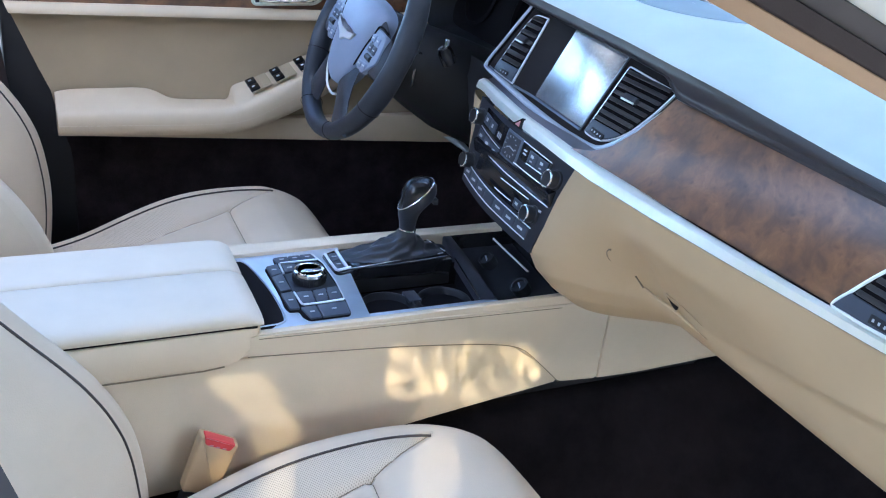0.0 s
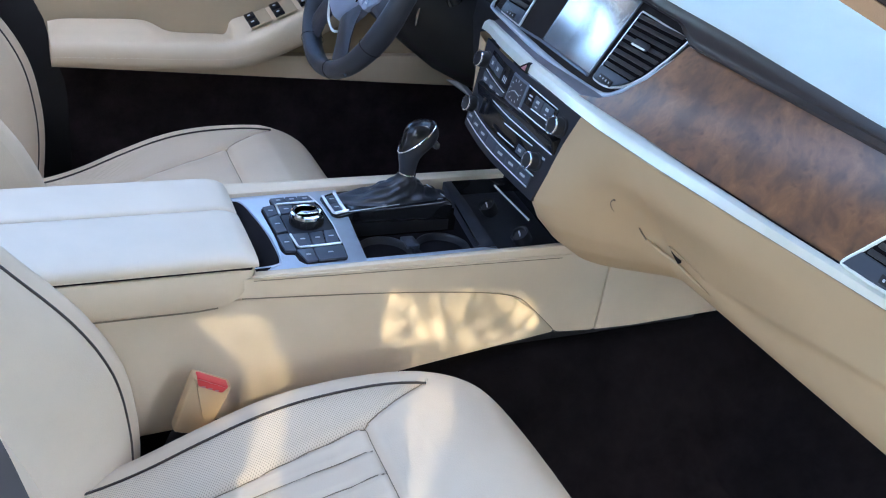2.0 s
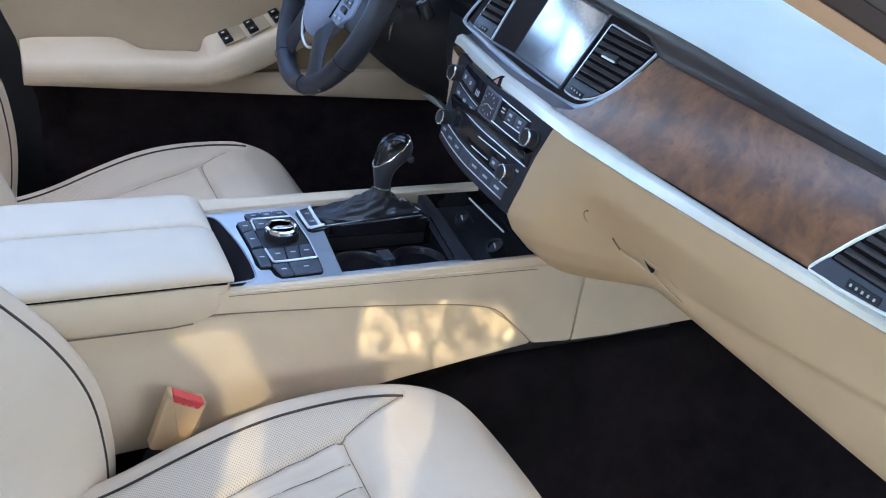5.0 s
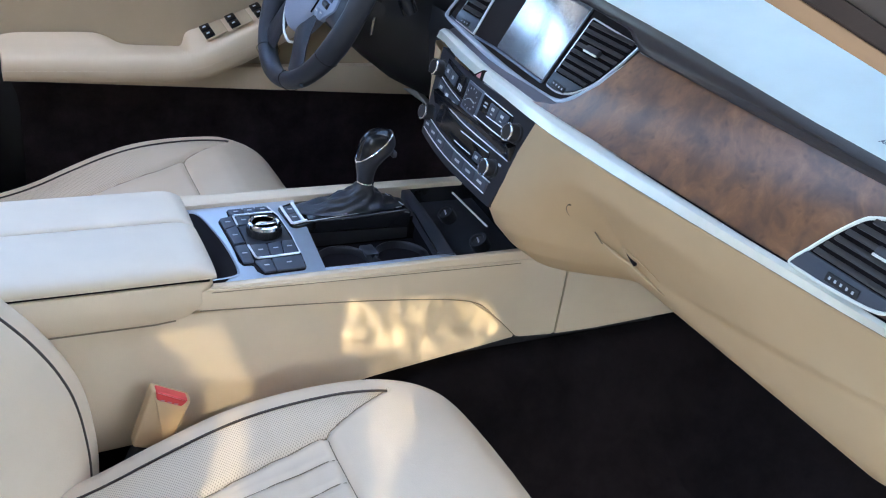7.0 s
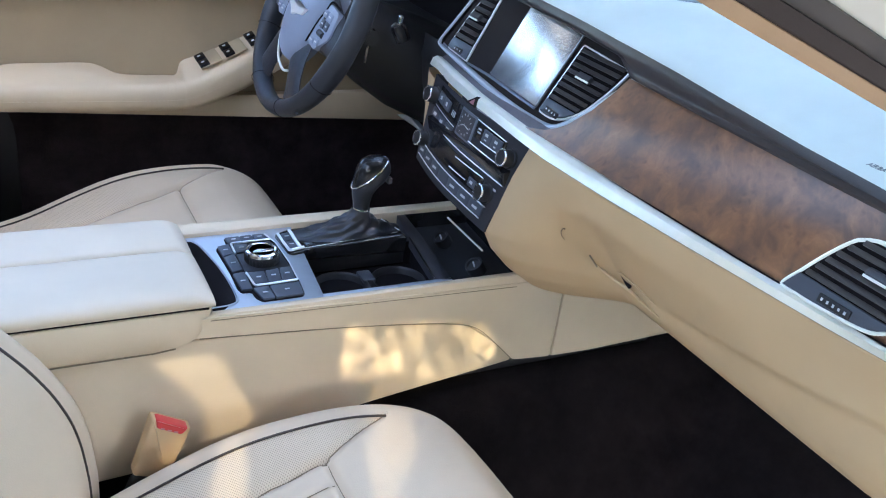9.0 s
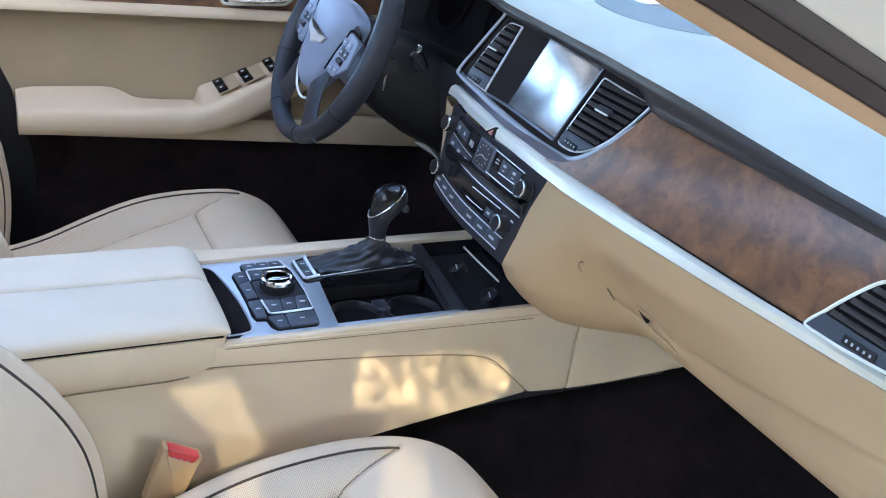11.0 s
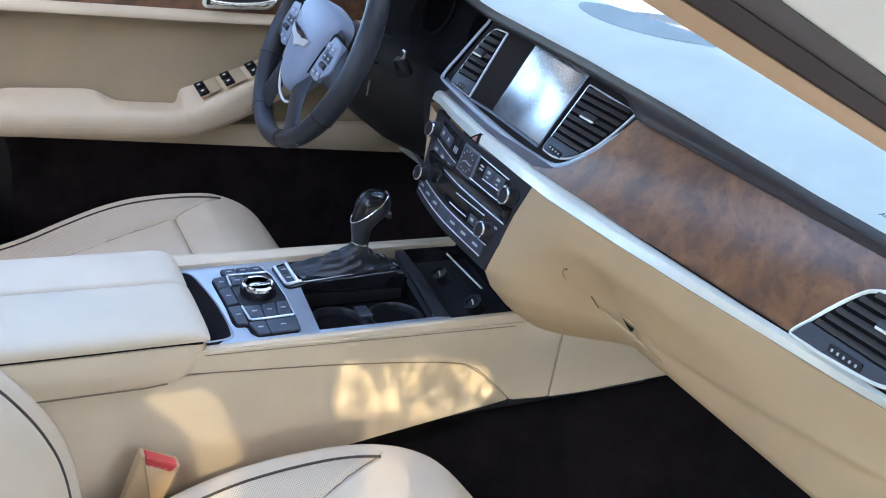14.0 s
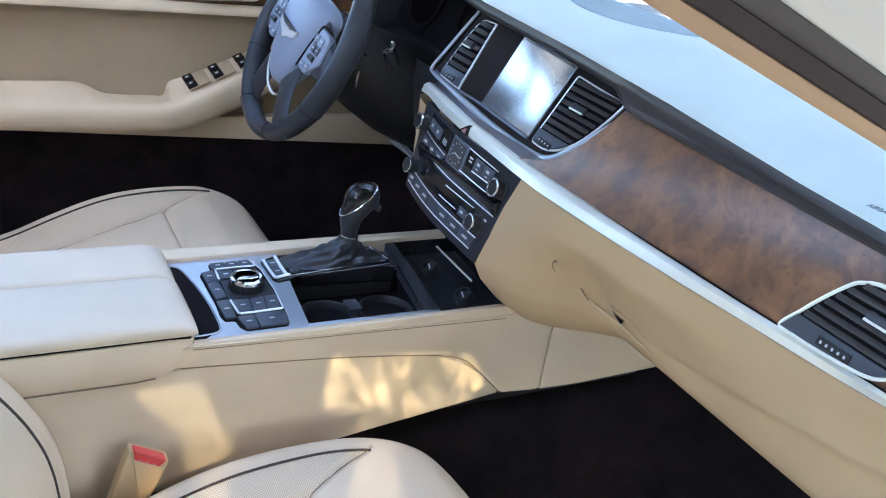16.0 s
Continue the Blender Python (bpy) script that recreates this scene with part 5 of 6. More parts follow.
# ---------------------------------------------------------------- shifter
def shifter():
    s = thing("gear_shifter", "gear lever with chrome edged black grip and leather boot", "gear lever", at=(0.5, 0.045, 0.368))
    # boot: a wide gathered skirt with soft lengthwise folds
    rows = []
    for k in steps(0, 1, 30):
        x = 0.484 + 0.018 * k ** 0.7
        z = 0.3690 + 0.0400 * k ** 1.25
        rx = 0.074 * (1 - k) ** 1.75 + 0.0135
        ry = 0.020 * (1 - k) ** 1.4 + 0.0125
        fold = 0.0030 * math.sin(math.pi * min(1.0, 1.15 * k + 0.04)) ** 0.8
        row = []
        for a in steps(0, math.tau, 72)[:-1]:
            w = math.sin(5 * a + 9 * k + 0.8 * math.sin(3 * a)) + 0.5 * math.sin(9 * a - 13 * k + 1.0)
            row.append((x + (rx + fold * w) * math.cos(a), 0.052 - 0.007 * k + (ry + 0.7 * fold * w) * math.sin(a), z + 0.8 * fold * w * (1 - 0.5 * k)))
        rows.append(row)
    part("boot", grid(rows, closed_u=True), M_BOOT, s, "gathered black leather boot")
    part("collar", lathe([(0.0125, 0.0), (0.0135, 0.0012), (0.0132, 0.0026), (0.0118, 0.003)], Matrix.Translation((0.502, 0.045, 0.4075)) @ pose(0, 0, 0, 0, 6, 0), 28), M_CHROME, s, "chrome collar")

    def head(grow=0.0, n=36, fine=5):
        secs = [(0.4085, 0.5020, 0.0118, 0.0112), (0.420, 0.5020, 0.0130, 0.0122), (0.432, 0.5025, 0.0158, 0.0142), (0.443, 0.5065, 0.0205, 0.0164), (0.453, 0.5125, 0.0255, 0.0180), (0.463, 0.5155, 0.0272, 0.0186), (0.473, 0.5162, 0.0258, 0.0180), (0.4805, 0.5165, 0.0218, 0.0160), (0.4860, 0.5168, 0.0155, 0.0118), (0.4888, 0.5170, 0.0080, 0.0060), (0.4897, 0.5170, 0.0010, 0.0008)]
        out = []
        for z, x, rx, ry in smooth_poly(secs, False, fine):
            out.append([(x + (rx + grow) * math.cos(a), 0.045 + (ry + grow) * math.sin(a), z + 0.08 * rx * math.cos(a) + (grow if z > 0.48 else 0.0)) for a in steps(0, math.tau, n)[:-1]])
        return grid(out, closed_u=True, caps=True)

    part("grip", head(), M_WHEEL, s, "dark leather grip")
    # gloss cap over the rear and top of the grip, parted by a bright edge
    origin, across = Vector((0.4905, 0.045, 0.4470)), Vector((-0.66, 0.0, 0.75))
    cap = head(0.0008, 64, 8)
    cut = bmesh.ops.bisect_plane(cap, geom=cap.verts[:] + cap.edges[:] + cap.faces[:], plane_co=origin, plane_no=across, clear_inner=True)
    rim = [v.co.copy() for v in cut["geom_cut"] if isinstance(v, bmesh.types.BMVert)]
    mid = sum(rim, Vector()) / len(rim)
    ex = across.cross(Vector((0, 1, 0))).normalized()
    rim.sort(key=lambda p: math.atan2((p - mid).y, (p - mid).dot(ex)))
    part("cap", cap, M_GLOSS, s, "gloss black cap")
    part("cap_trim", tube(rim[::2], 0.0013, 8, True), M_CHROME, s, "bright cap edge")
    part("release", box(0.008, 0.014, 0.010, 0.003, pose(0.5425, 0.045, 0.4510)), M_GREY, s, "release button")
    return s


# ---------------------------------------------------------------- seats
def groove(d, depth, width):
    return depth * math.exp(-(d / width) ** 2)


def soft_at(table, x, r):
    """A value from the table, averaged over a stretch of it."""
    return sum(lerp_at(table, x + r * k)[0] for k in (-1.0, -0.67, -0.33, 0.0, 0.33, 0.67, 1.0)) / 7


def cushion_height(x, v, dx):
    """Height of the cushion's skin at x metres ahead and v metres off its middle."""
    x = x - dx
    a = abs(v)
    crest = soft_at([(-0.10, 0.150), (0.0, 0.150), (0.08, 0.170), (0.16, 0.207), (0.24, 0.238), (0.31, 0.2495), (0.40, 0.2515), (0.46, 0.249), (0.51, 0.241), (0.545, 0.226), (0.57, 0.205)], x, 0.035)
    mid = soft_at([(-0.10, 0.155), (0.05, 0.165), (0.15, 0.190), (0.25, 0.222), (0.33, 0.240), (0.40, 0.248), (0.46, 0.246), (0.51, 0.238), (0.545, 0.223), (0.57, 0.202)], x, 0.035)
    t = min(1.0, max(0.0, (a - 0.09) / 0.085))
    t = t * t * (3 - 2 * t)
    z = mid + (crest - mid) * t
    hollow = 0.016 * (1 - t) * min(1.0, max(0.0, (0.40 - x) / 0.10))
    z -= hollow
    return z


def cushion_outline(x, dx):
    x = x - dx
    if x < 0.33:
        return 0.216
    q = min(1.0, (x - 0.33) / 0.238)
    return 0.216 * max(0.0, 1 - q ** 3.2) ** 0.42


def seat(dx, cy, label, group, back=0.0, lift=0.0, raised=0.0, nose=1.0, channels=True, cover=False):
    s = thing("car_seat", label, "car seat", group, at=(0.2 + dx, cy, 0.0))
    # ---- cushion skin in three kinds of leather
    nx, nv = 150, 110

    def seam_v(x):
        return lerp_at([(-0.1, 0.094), (0.10, 0.101), (0.21, 0.107), (0.342, 0.118)], x)[0]

    def dist_seg(px, py, ax, ay, bx, by):
        t = max(0.0, min(1.0, ((px - ax) * (bx - ax) + (py - ay) * (by - ay)) / ((bx - ax) ** 2 + (by - ay) ** 2)))
        return math.hypot(px - ax - t * (bx - ax), py - ay - t * (by - ay))

    pts = []
    for i in range(nx + 1):
        row = []
        k = i / nx
        x = dx - 0.08 + 0.648 * k
        w = cushion_outline(x, dx)
        for j in range(nv + 1):
            t = -1 + 2 * j / nv
            tt = math.copysign(abs(t) ** 0.9, t)
            v = w * tt
            z = cushion_height(x, v, dx)
            # rolled outer edge
            edge = w * (1 - abs(tt))
            roll = max(0.0, 0.035 - edge) / 0.035
            z -= 0.030 * roll ** 2.2
            fr = max(0.0, (x - dx - 0.50) / 0.068)
            z -= 0.030 * fr ** 2
            lx = x - dx
            av = abs(v)
            if lx < 0.342:
                z -= groove(av - seam_v(lx), 0.0070, 0.0042)
                if channels and av < seam_v(lx):
                    for g in (0.0, 0.040, 0.080):
                        z -= groove(av - g, 0.0035, 0.0035)
            if av < seam_v(0.342):
                z -= groove(lx - 0.343, 0.0065, 0.0042)
            z -= groove(dist_seg(lx, av, 0.342, 0.118, 0.436, 0.163), 0.0060, 0.004)
            far = max(0.0, lx - 0.42)
            row.append((x - far * (1 - nose), cy + v, z + lift - far * (1 - nose) * 0.5))
        pts.append(row)

    def region(i, j):
        x = (pts[i][j][0] + pts[i + 1][j][0]) / 2 - dx
        v = abs((pts[i][j][1] + pts[i][j + 1][1]) / 2 - cy)
        if x < 0.343 and v < seam_v(x):
            return "insert"
        crest = 0.166
        lim = 0.343 + (v - 0.118) / (0.163 - 0.118) * 0.093
        if v < crest and (x < 0.343 or x < lim):
            return "perforated_panel"
        return "cushion"

    for name, mat, lab in (("cushion", M_SEAT, "smooth beige leather cushion"), ("insert", M_SEAT, "channelled centre insert"), ("perforated_panel", M_PERF, "perforated beige leather")):
        bm = bmesh.new()
        vmap = {}
        for i in range(nx):
            for j in range(nv):
                if region(i, j) != name:
                    continue
                q = []
                for a, b in ((i, j), (i + 1, j), (i + 1, j + 1), (i, j + 1)):
                    if (a, b) not in vmap:
                        vmap[a, b] = bm.verts.new(pts[a][b])
                    q.append(vmap[a, b])
                bm.faces.new(q)
        part(name, bm, mat, s, lab)
    # stitched seams lie in the grooves
    def seam_line(path, name="seam"):
        line = []
        for lx, v in path:
            i = min(nx - 1, max(0, int(round((lx + 0.08) / 0.648 * nx))))
            w = cushion_outline(lx + dx, dx)
            t = math.copysign(min(1.0, abs(v) / w) ** (1 / 0.9), v)
            j = min(nv, max(0, int(round((t + 1) / 2 * nv))))
            line.append((lx + dx, cy + v, pts[i][j][2] + 0.0004))
        part(name, tube(line, 0.0007, 5), M_SEAM, s)

    for sg in (-1, 1):
        seam_line([(lx, sg * seam_v(lx)) for lx in steps(-0.05, 0.342, 40)])
        seam_line([(0.342 + 0.094 * q, sg * (0.118 + 0.045 * q)) for q in steps(0, 1, 14)])
        if channels:
            seam_line([(lx, sg * 0.040) for lx in steps(-0.05, 0.340, 40)])
            seam_line([(lx, sg * 0.080) for lx in steps(0.16, 0.340, 20)])
    if channels:
        seam_line([(lx, 0.0) for lx in steps(-0.05, 0.340, 40)])
    seam_line([(0.343, v) for v in steps(-0.118, 0.118, 30)])
    # skirt under the skin
    ring = [pts[i][0] for i in range(nx + 1)] + [pts[nx][j] for j in range(1, nv)] + [pts[i][nv] for i in range(nx, -1, -1)]
    cx = sum(p[0] for p in ring) / len(ring)
    rows = [ring]
    for d, inn in ((0.012, -0.004), (0.035, -0.006), (0.07, 0.0), (0.11, 0.02)):
        rows.append([(p[0] + (cx - p[0]) * inn * 4, p[1] + (cy - p[1]) * inn * 4, p[2] - d) for p in ring])
    part("skirt", grid(rows), M_SEAT, s, "beige cushion side")
    part("seat_base", box(0.44, 0.36, 0.10, 0.02, pose(0.18 + dx, cy, 0.06)), M_BLACK, s, "black seat base on rails")
    for sg in (-1, 1):
        line = []
        for x in steps(-0.05, 0.436, 50):
            v = 0.166 - 0.010 * max(0.0, (x - 0.36) / 0.076) ** 2
            line.append((x + dx, cy + sg * v, cushion_height(x + dx, v, dx) - 0.030 * (max(0.0, 0.035 - (cushion_outline(x + dx, dx) - v)) / 0.035) ** 2.2 + 0.0012 + lift))
        part("piping", tube(line, 0.0017, 6), M_PIPING, s, "dark contrast piping")
    # ---- backrest
    dx = dx + back
    def edge_x(z):
        z = z - raised
        return soft_at([(0.05, 0.075), (0.11, 0.083), (0.17, 0.085), (0.219, 0.080), (0.26, 0.074), (0.297, 0.062), (0.34, 0.040), (0.377, 0.014), (0.432, -0.033), (0.50, -0.086), (0.60, -0.155), (0.75, -0.225), (0.88, -0.285)], z, 0.025)

    def mid_x(z):
        z = z - raised
        return soft_at([(0.05, 0.02), (0.14, 0.0), (0.22, -0.018), (0.30, -0.048), (0.37, -0.084), (0.45, -0.122), (0.55, -0.165), (0.70, -0.225), (0.88, -0.30)], z, 0.025)

    nz, nv = 90, 90
    zs = steps(0.07, 0.86, nz)
    face = []
    for z in zs:
        row = []
        top = max(0.0, (z - 0.78) / 0.08)
        w = 0.256 - 0.03 * max(0.0, (z - 0.5) / 0.36) - 0.06 * top ** 2
        for j in range(nv + 1):
            t = -1 + 2 * j / nv
            v = w * math.copysign(abs(t) ** 0.85, t)
            a = abs(v) / w
            q = min(1.0, max(0.0, (a - 0.50) / 0.36))
            q = q * q * (3 - 2 * q)
            x = mid_x(z) + (edge_x(z) - mid_x(z)) * q
            roll = max(0.0, (a - 0.86) / 0.14)
            x += 0.013 * math.sin(0.5 * math.pi * min(1.0, roll * 1.7)) - 0.016 * max(0.0, roll - 0.6) ** 2 / 0.16
            x -= groove(a - 0.50, 0.004, 0.012)
            if a < 0.5:
                x -= groove((a * w) - 0.045, 0.0022, 0.0025) + groove(a * w, 0.0022, 0.0025)
            x -= 0.05 * top ** 2
            row.append((x + dx, cy + v, z))
        face.append(row)
    part("backrest", grid(face), M_SEAT, s, "beige leather backrest with side bolsters")
    ring = [r[0] for r in face] + [face[-1][j] for j in range(1, nv)] + [r[nv] for r in reversed(face)]
    rows = [ring, [(p[0] - 0.02, p[1] + (p[1] - cy) * 0.02, p[2] + 0.003) for p in ring], [(p[0] - 0.10, p[1] + (cy - p[1]) * 0.02, p[2]) for p in ring], [(p[0] - 0.15, p[1] + (cy - p[1]) * 0.12, p[2] - 0.01) for p in ring]]
    part("backrest_shell", grid(rows), M_SEAT, s)
    part("back_panel", grid([[(mid_x(z) + dx - 0.13, cy + v, z) for v in steps(-0.2, 0.2, 4)] for z in steps(0.08, 0.84, 8)]), M_BEIGE, s)
    for sg in (-1, 1):
        line = []
        for z in zs[:-8]:
            w = 0.256 - 0.03 * max(0.0, (z - 0.5) / 0.36)
            line.append((edge_x(z) + dx + 0.0010, cy + sg * w * 0.860, z))
        part("piping", tube(line, 0.0021, 6), M_PIPING, s, "dark contrast piping")
    if cover:
        # recliner cover low on the outer side of the backrest
        m = frame_of((edge_x(0.22) + dx - 0.020, cy + 0.258, 0.215), (1, 0, 0), (0, 0, 1))
        part("recliner_cover", slab(round_poly([(-0.034, -0.045), (0.030, -0.045), (0.034, 0.030), (0.022, 0.045), (-0.034, 0.045)], 0.008), 0.012, m), M_BEIGE, s, "beige plastic recliner cover")
    # headrest on two posts
    hx = -0.36 + dx
    rows = []
    for k in steps(0, 1, 12):
        z = 0.90 + 0.17 * k
        r = math.sin(math.pi * (0.08 + 0.84 * k)) ** 0.4
        rows.append([(hx + 0.02 - 0.1 * k + 0.045 * r * math.cos(a), cy + 0.125 * r * math.sin(a), z) for a in steps(0, math.tau, 28)[:-1]])
    part("headrest", grid(rows, closed_u=True, caps=True), M_SEAT, s, "beige leather headrest")
    for v in (-0.05, 0.05):
        part("headrest_post", tube([(hx, cy + v, 0.80), (hx, cy + v, 0.92)], 0.006, 10), M_CHROME, s, "chrome headrest post")
    return s


def belt_buckle():
    b = thing("belt_buckle", "beige seat belt buckle with red release button on black stalk", "belt buckle", at=(0.15, -0.155, 0.1))
    up = Vector((0.030, 0.0, 0.083)).normalized()
    m = frame_of((0.1855, -0.152, 0.2445), (up.z, 0, -up.x), tuple(up))
    m = m @ pose(0, 0, 0, 0, 0, 0)
    body = round_poly([(-0.0265, 0.0), (0.0265, -0.008), (0.0225, -0.086), (-0.0225, -0.086)], 0.005)
    part("body", slab(body, 0.017, m @ Matrix.Translation((0, 0, 0.012)), 0.004, 3), M_BEIGE, b, "beige plastic buckle body")
    red = round_poly([(-0.0225, 0.0012), (0.0220, -0.0064), (0.0170, -0.0180), (-0.0175, -0.0122)], 0.004)
    rb = part("release_button", slab(red, 0.013, m @ Matrix.Translation((0, 0, 0.0135)), 0.0025, 3), M_RED, b, "red release button")
    for i in range(3):
        part("press_mark", box(0.005, 0.002, 0.0006, 0.0, m @ Matrix.Translation((-0.010 + 0.009 * i, -0.0115 - 0.0013 * i, 0.0138))), M_PINK, rb, "", False)
    lo = [tuple(m @ Vector((x, y, z))) for x, y, z in ((0.0, -0.084, 0.0), (-0.002, -0.100, 0.0), (-0.004, -0.15, 0.0), (-0.006, -0.20, 0.0))]
    part("stalk", tube(lo, [0.018, 0.019, 0.018, 0.017], 12, False, 0.5, (0, 1, 0)), M_BLACK, b, "black sleeve")
    return b


def seat_belt():
    b = thing("seat_belt", "dark grey seat belt webbing beside the seat", "seat belt", at=(0.02, -0.66, 0.06))
    path = smooth_poly([(-0.165, -0.690, 0.98), (-0.098, -0.668, 0.80), (-0.053, -0.660, 0.634), (-0.036, -0.660, 0.569), (-0.012, -0.664, 0.45), (0.0, -0.670, 0.25), (0.0, -0.675, 0.06)], False, 6)
    rows = []
    for i, p in enumerate(path):
        a, c = Vector(path[max(0, i - 1)]), Vector(path[min(len(path) - 1, i + 1)])
        t = (c - a).normalized()
        w = Vector((0.92, 0.38, 0.0))
        w = (w - t * w.dot(t)).normalized()
        n = t.cross(w)
        p = Vector(p)
        rows.append([tuple(p + w * q + n * h) for q, h in ((-0.023, -0.0006), (0.023, -0.0006), (0.023, 0.0006), (-0.023, 0.0006))])
    part("webbing", grid(rows, closed_u=True, caps=True), M_GREY, b, "dark grey woven webbing")
    return b


# ---------------------------------------------------------------- far door
def far_door():
    d = thing("door_1", "closed driver's door with tan panel, beige armrest and window switches", "car door", kind="structure", at=(0.45, 0.74, 0.05))
    X1 = 1.02

    def rear(z):
        return lerp_at([(0.30, 0.078), (0.345, 0.068), (0.36, 0.060), (0.43, 0.047), (0.48, 0.026), (0.60, -0.02), (0.68, -0.05)], z)[0]

    def sheet(z0, z1, y0, y1, mat, name, label="", n=8, bow=0.0, thick=0.02):
        rows = []
        for k in steps(0, 1, n):
            z = z0 + (z1 - z0) * k
            y = y0 + (y1 - y0) * k - bow * math.sin(math.pi * k)
            rows.append([(rear(z) + (X1 - rear(z)) * t, y, z - (0.055 * t if z < 0.36 else 0.010 * t * (z > 0.55))) for t in steps(0, 1, 14)])
        back = [[(x, y + thick, z) for x, y, z in r] for r in rows]
        rim = [rows[0] + [r[-1] for r in rows[1:-1]] + list(reversed(rows[-1])) + [r[0] for r in reversed(rows[1:-1])]]
        rim.append([(x, y + thick, z) for x, y, z in rim[0]])
        return part(name, join(grid(rows), grid(back), grid(rim, closed_u=True)), mat, d, label)

    part("door_shell", box(1.10, 0.05, 0.70, 0.01, pose(0.52, 0.765, 0.32)), M_BLACK, d, "dark door shell")
    sheet(0.05, 0.356, 0.718, 0.712, M_LINING, "lower_lining", "dark lower door lining")
    sheet(0.351, 0.372, 0.690, 0.688, M_LEATHER, "lower_trim", "beige lower trim", 4, 0.003)
    sheet(0.368, 0.581, 0.712, 0.722, M_INSERT, "panel_insert", "tan padded door insert", 10, -0.006)
    sheet(0.580, 0.5985, 0.690, 0.700, M_LEATHER, "upper_trim", "beige ledge under the wood", 5, 0.004)
    sheet(0.597, 0.650, 0.706, 0.716, M_WOOD, "wood_trim", "burl wood door trim", 5, 0.003)
    sheet(0.650, 0.690, 0.712, 0.735, M_LINING, "sill_pad", "dark window sill pad", 5, 0.006)

    # armrest with its grab hollow and rising switch panel
    st = [(0.052, 0.430, 0.362, 0.640, 0.412), (0.08, 0.435, 0.362, 0.636, 0.414), (0.14, 0.436, 0.361, 0.634, 0.414), (0.205, 0.436, 0.360, 0.634, 0.413), (0.232, 0.430, 0.359, 0.634, 0.412), (0.262, 0.415, 0.358, 0.635, 0.411), (0.30, 0.411, 0.357, 0.636, 0.410), (0.35, 0.410, 0.356, 0.638, 0.410), (0.374, 0.411, 0.356, 0.639, 0.412), (0.384, 0.436, 0.357, 0.640, 0.414), (0.41, 0.447, 0.360, 0.642, 0.422), (0.45, 0.462, 0.372, 0.646, 0.441), (0.50, 0.484, 0.392, 0.652, 0.465), (0.56, 0.510, 0.420, 0.660, 0.492), (0.62, 0.533, 0.448, 0.672, 0.515), (0.70, 0.550, 0.480, 0.690, 0.535), (0.76, 0.556, 0.500, 0.706, 0.548)]
    fine = smooth_poly(st, False, 5)
    rows = []
    for x, zt, zb, yf, zf in fine:
        yb = 0.712
        mid = zf + min(0.010, max(-0.004, 0.5 * (zt - zf)))
        prof = [(yb, zb), (yf + 0.018, zb), (yf + 0.005, zb + 0.005), (yf, zb + 0.016), (yf - 0.002, zf - 0.022), (yf + 0.001, zf - 0.009), (yf + 0.007, zf - 0.001), (yf + 0.016, zf + 0.002), (yf + 0.034, mid), (yf + 0.050, 0.4 * mid + 0.6 * zt), (yb, zt)]
        rows.append([(x, y, z) for y, z in prof])
    part("armrest", grid(rows, caps=False), M_LEATHER, d, "padded beige armrest", True, 55)
    part("armrest_end", grid([[(0.052, y, z) for y, z in ((0.712, 0.362), (0.712, 0.430))], [(0.052, y, z) for y, z in ((0.640, 0.366), (0.640, 0.410))]]), M_LEATHER, d)
    # thread along the middle of the armrest's face, in separate stitches
    line = [(x, yf - 0.0012, 0.5 * (zb + 0.016 + zf - 0.022) + 0.002) for x, zt, zb, yf, zf in smooth_poly(st, False, 12)[2:-30]]
    bits = [tube([line[i], line[i + 1]], 0.0006, 5) for i in range(0, len(line) - 1, 2)]
    part("stitching", join(*bits), M_LID, d, "pale thread along the armrest")
    # window switches on the slope
    sl = math.atan2(0.510 - 0.440, 0.56 - 0.41)
    for x in (0.425, 0.474, 0.523, 0.572):
        z = lerp_at([(0.41, 0.443), (0.45, 0.459), (0.50, 0.482), (0.56, 0.508), (0.62, 0.531)], x)[0] - 0.006
        m = Matrix.Translation((x, 0.684, z + 0.0035)) @ pose(0, 0, 0, 0, -math.degrees(sl), 0) @ pose(0, 0, 0, 12, 0, 0)
        bz = part("switch_plate", box(0.044, 0.050, 0.003, 0.001, m @ Matrix.Translation((0.008, 0, 0))), M_INSERT, d, "tan switch plate")
        for dy in (-0.0125, 0.0125):
            sw = part("window_switch", box(0.020, 0.021, 0.007, 0.002, m @ Matrix.Translation((-0.005, dy, 0.003))), M_GLOSS, bz, "black window switch")
            part("switch_mark", box(0.006, 0.004, 0.0006, 0.0, m @ Matrix.Translation((-0.006, dy, 0.0068))), M_WHITE, sw, "", False)
    # inner handle in a bright bezel
    rec = round_poly([(0.418, 0.600), (0.548, 0.603), (0.566, 0.618), (0.570, 0.648), (0.424, 0.648)], 0.012)
    m = frame_of((0, 0.700, 0), (1, 0, 0), (0, 0, 1))
    hb = part("handle_bezel", ring_slab(rec, inset(rec, 0.006), 0.006, m, 0.004), M_ALU, d, "bright handle bezel")
    part("handle_recess", slab(inset(rec, 0.004), 0.001, m), M_BLACK, hb)
    part("handle", tube(smooth_poly([(0.432, 0.694, 0.614), (0.47, 0.688, 0.612), (0.52, 0.688, 0.615), (0.556, 0.694, 0.622)], False, 4), [0.007] * 13, 10, False, 0.7), M_CHROME, hb, "chrome pull handle")
    return d


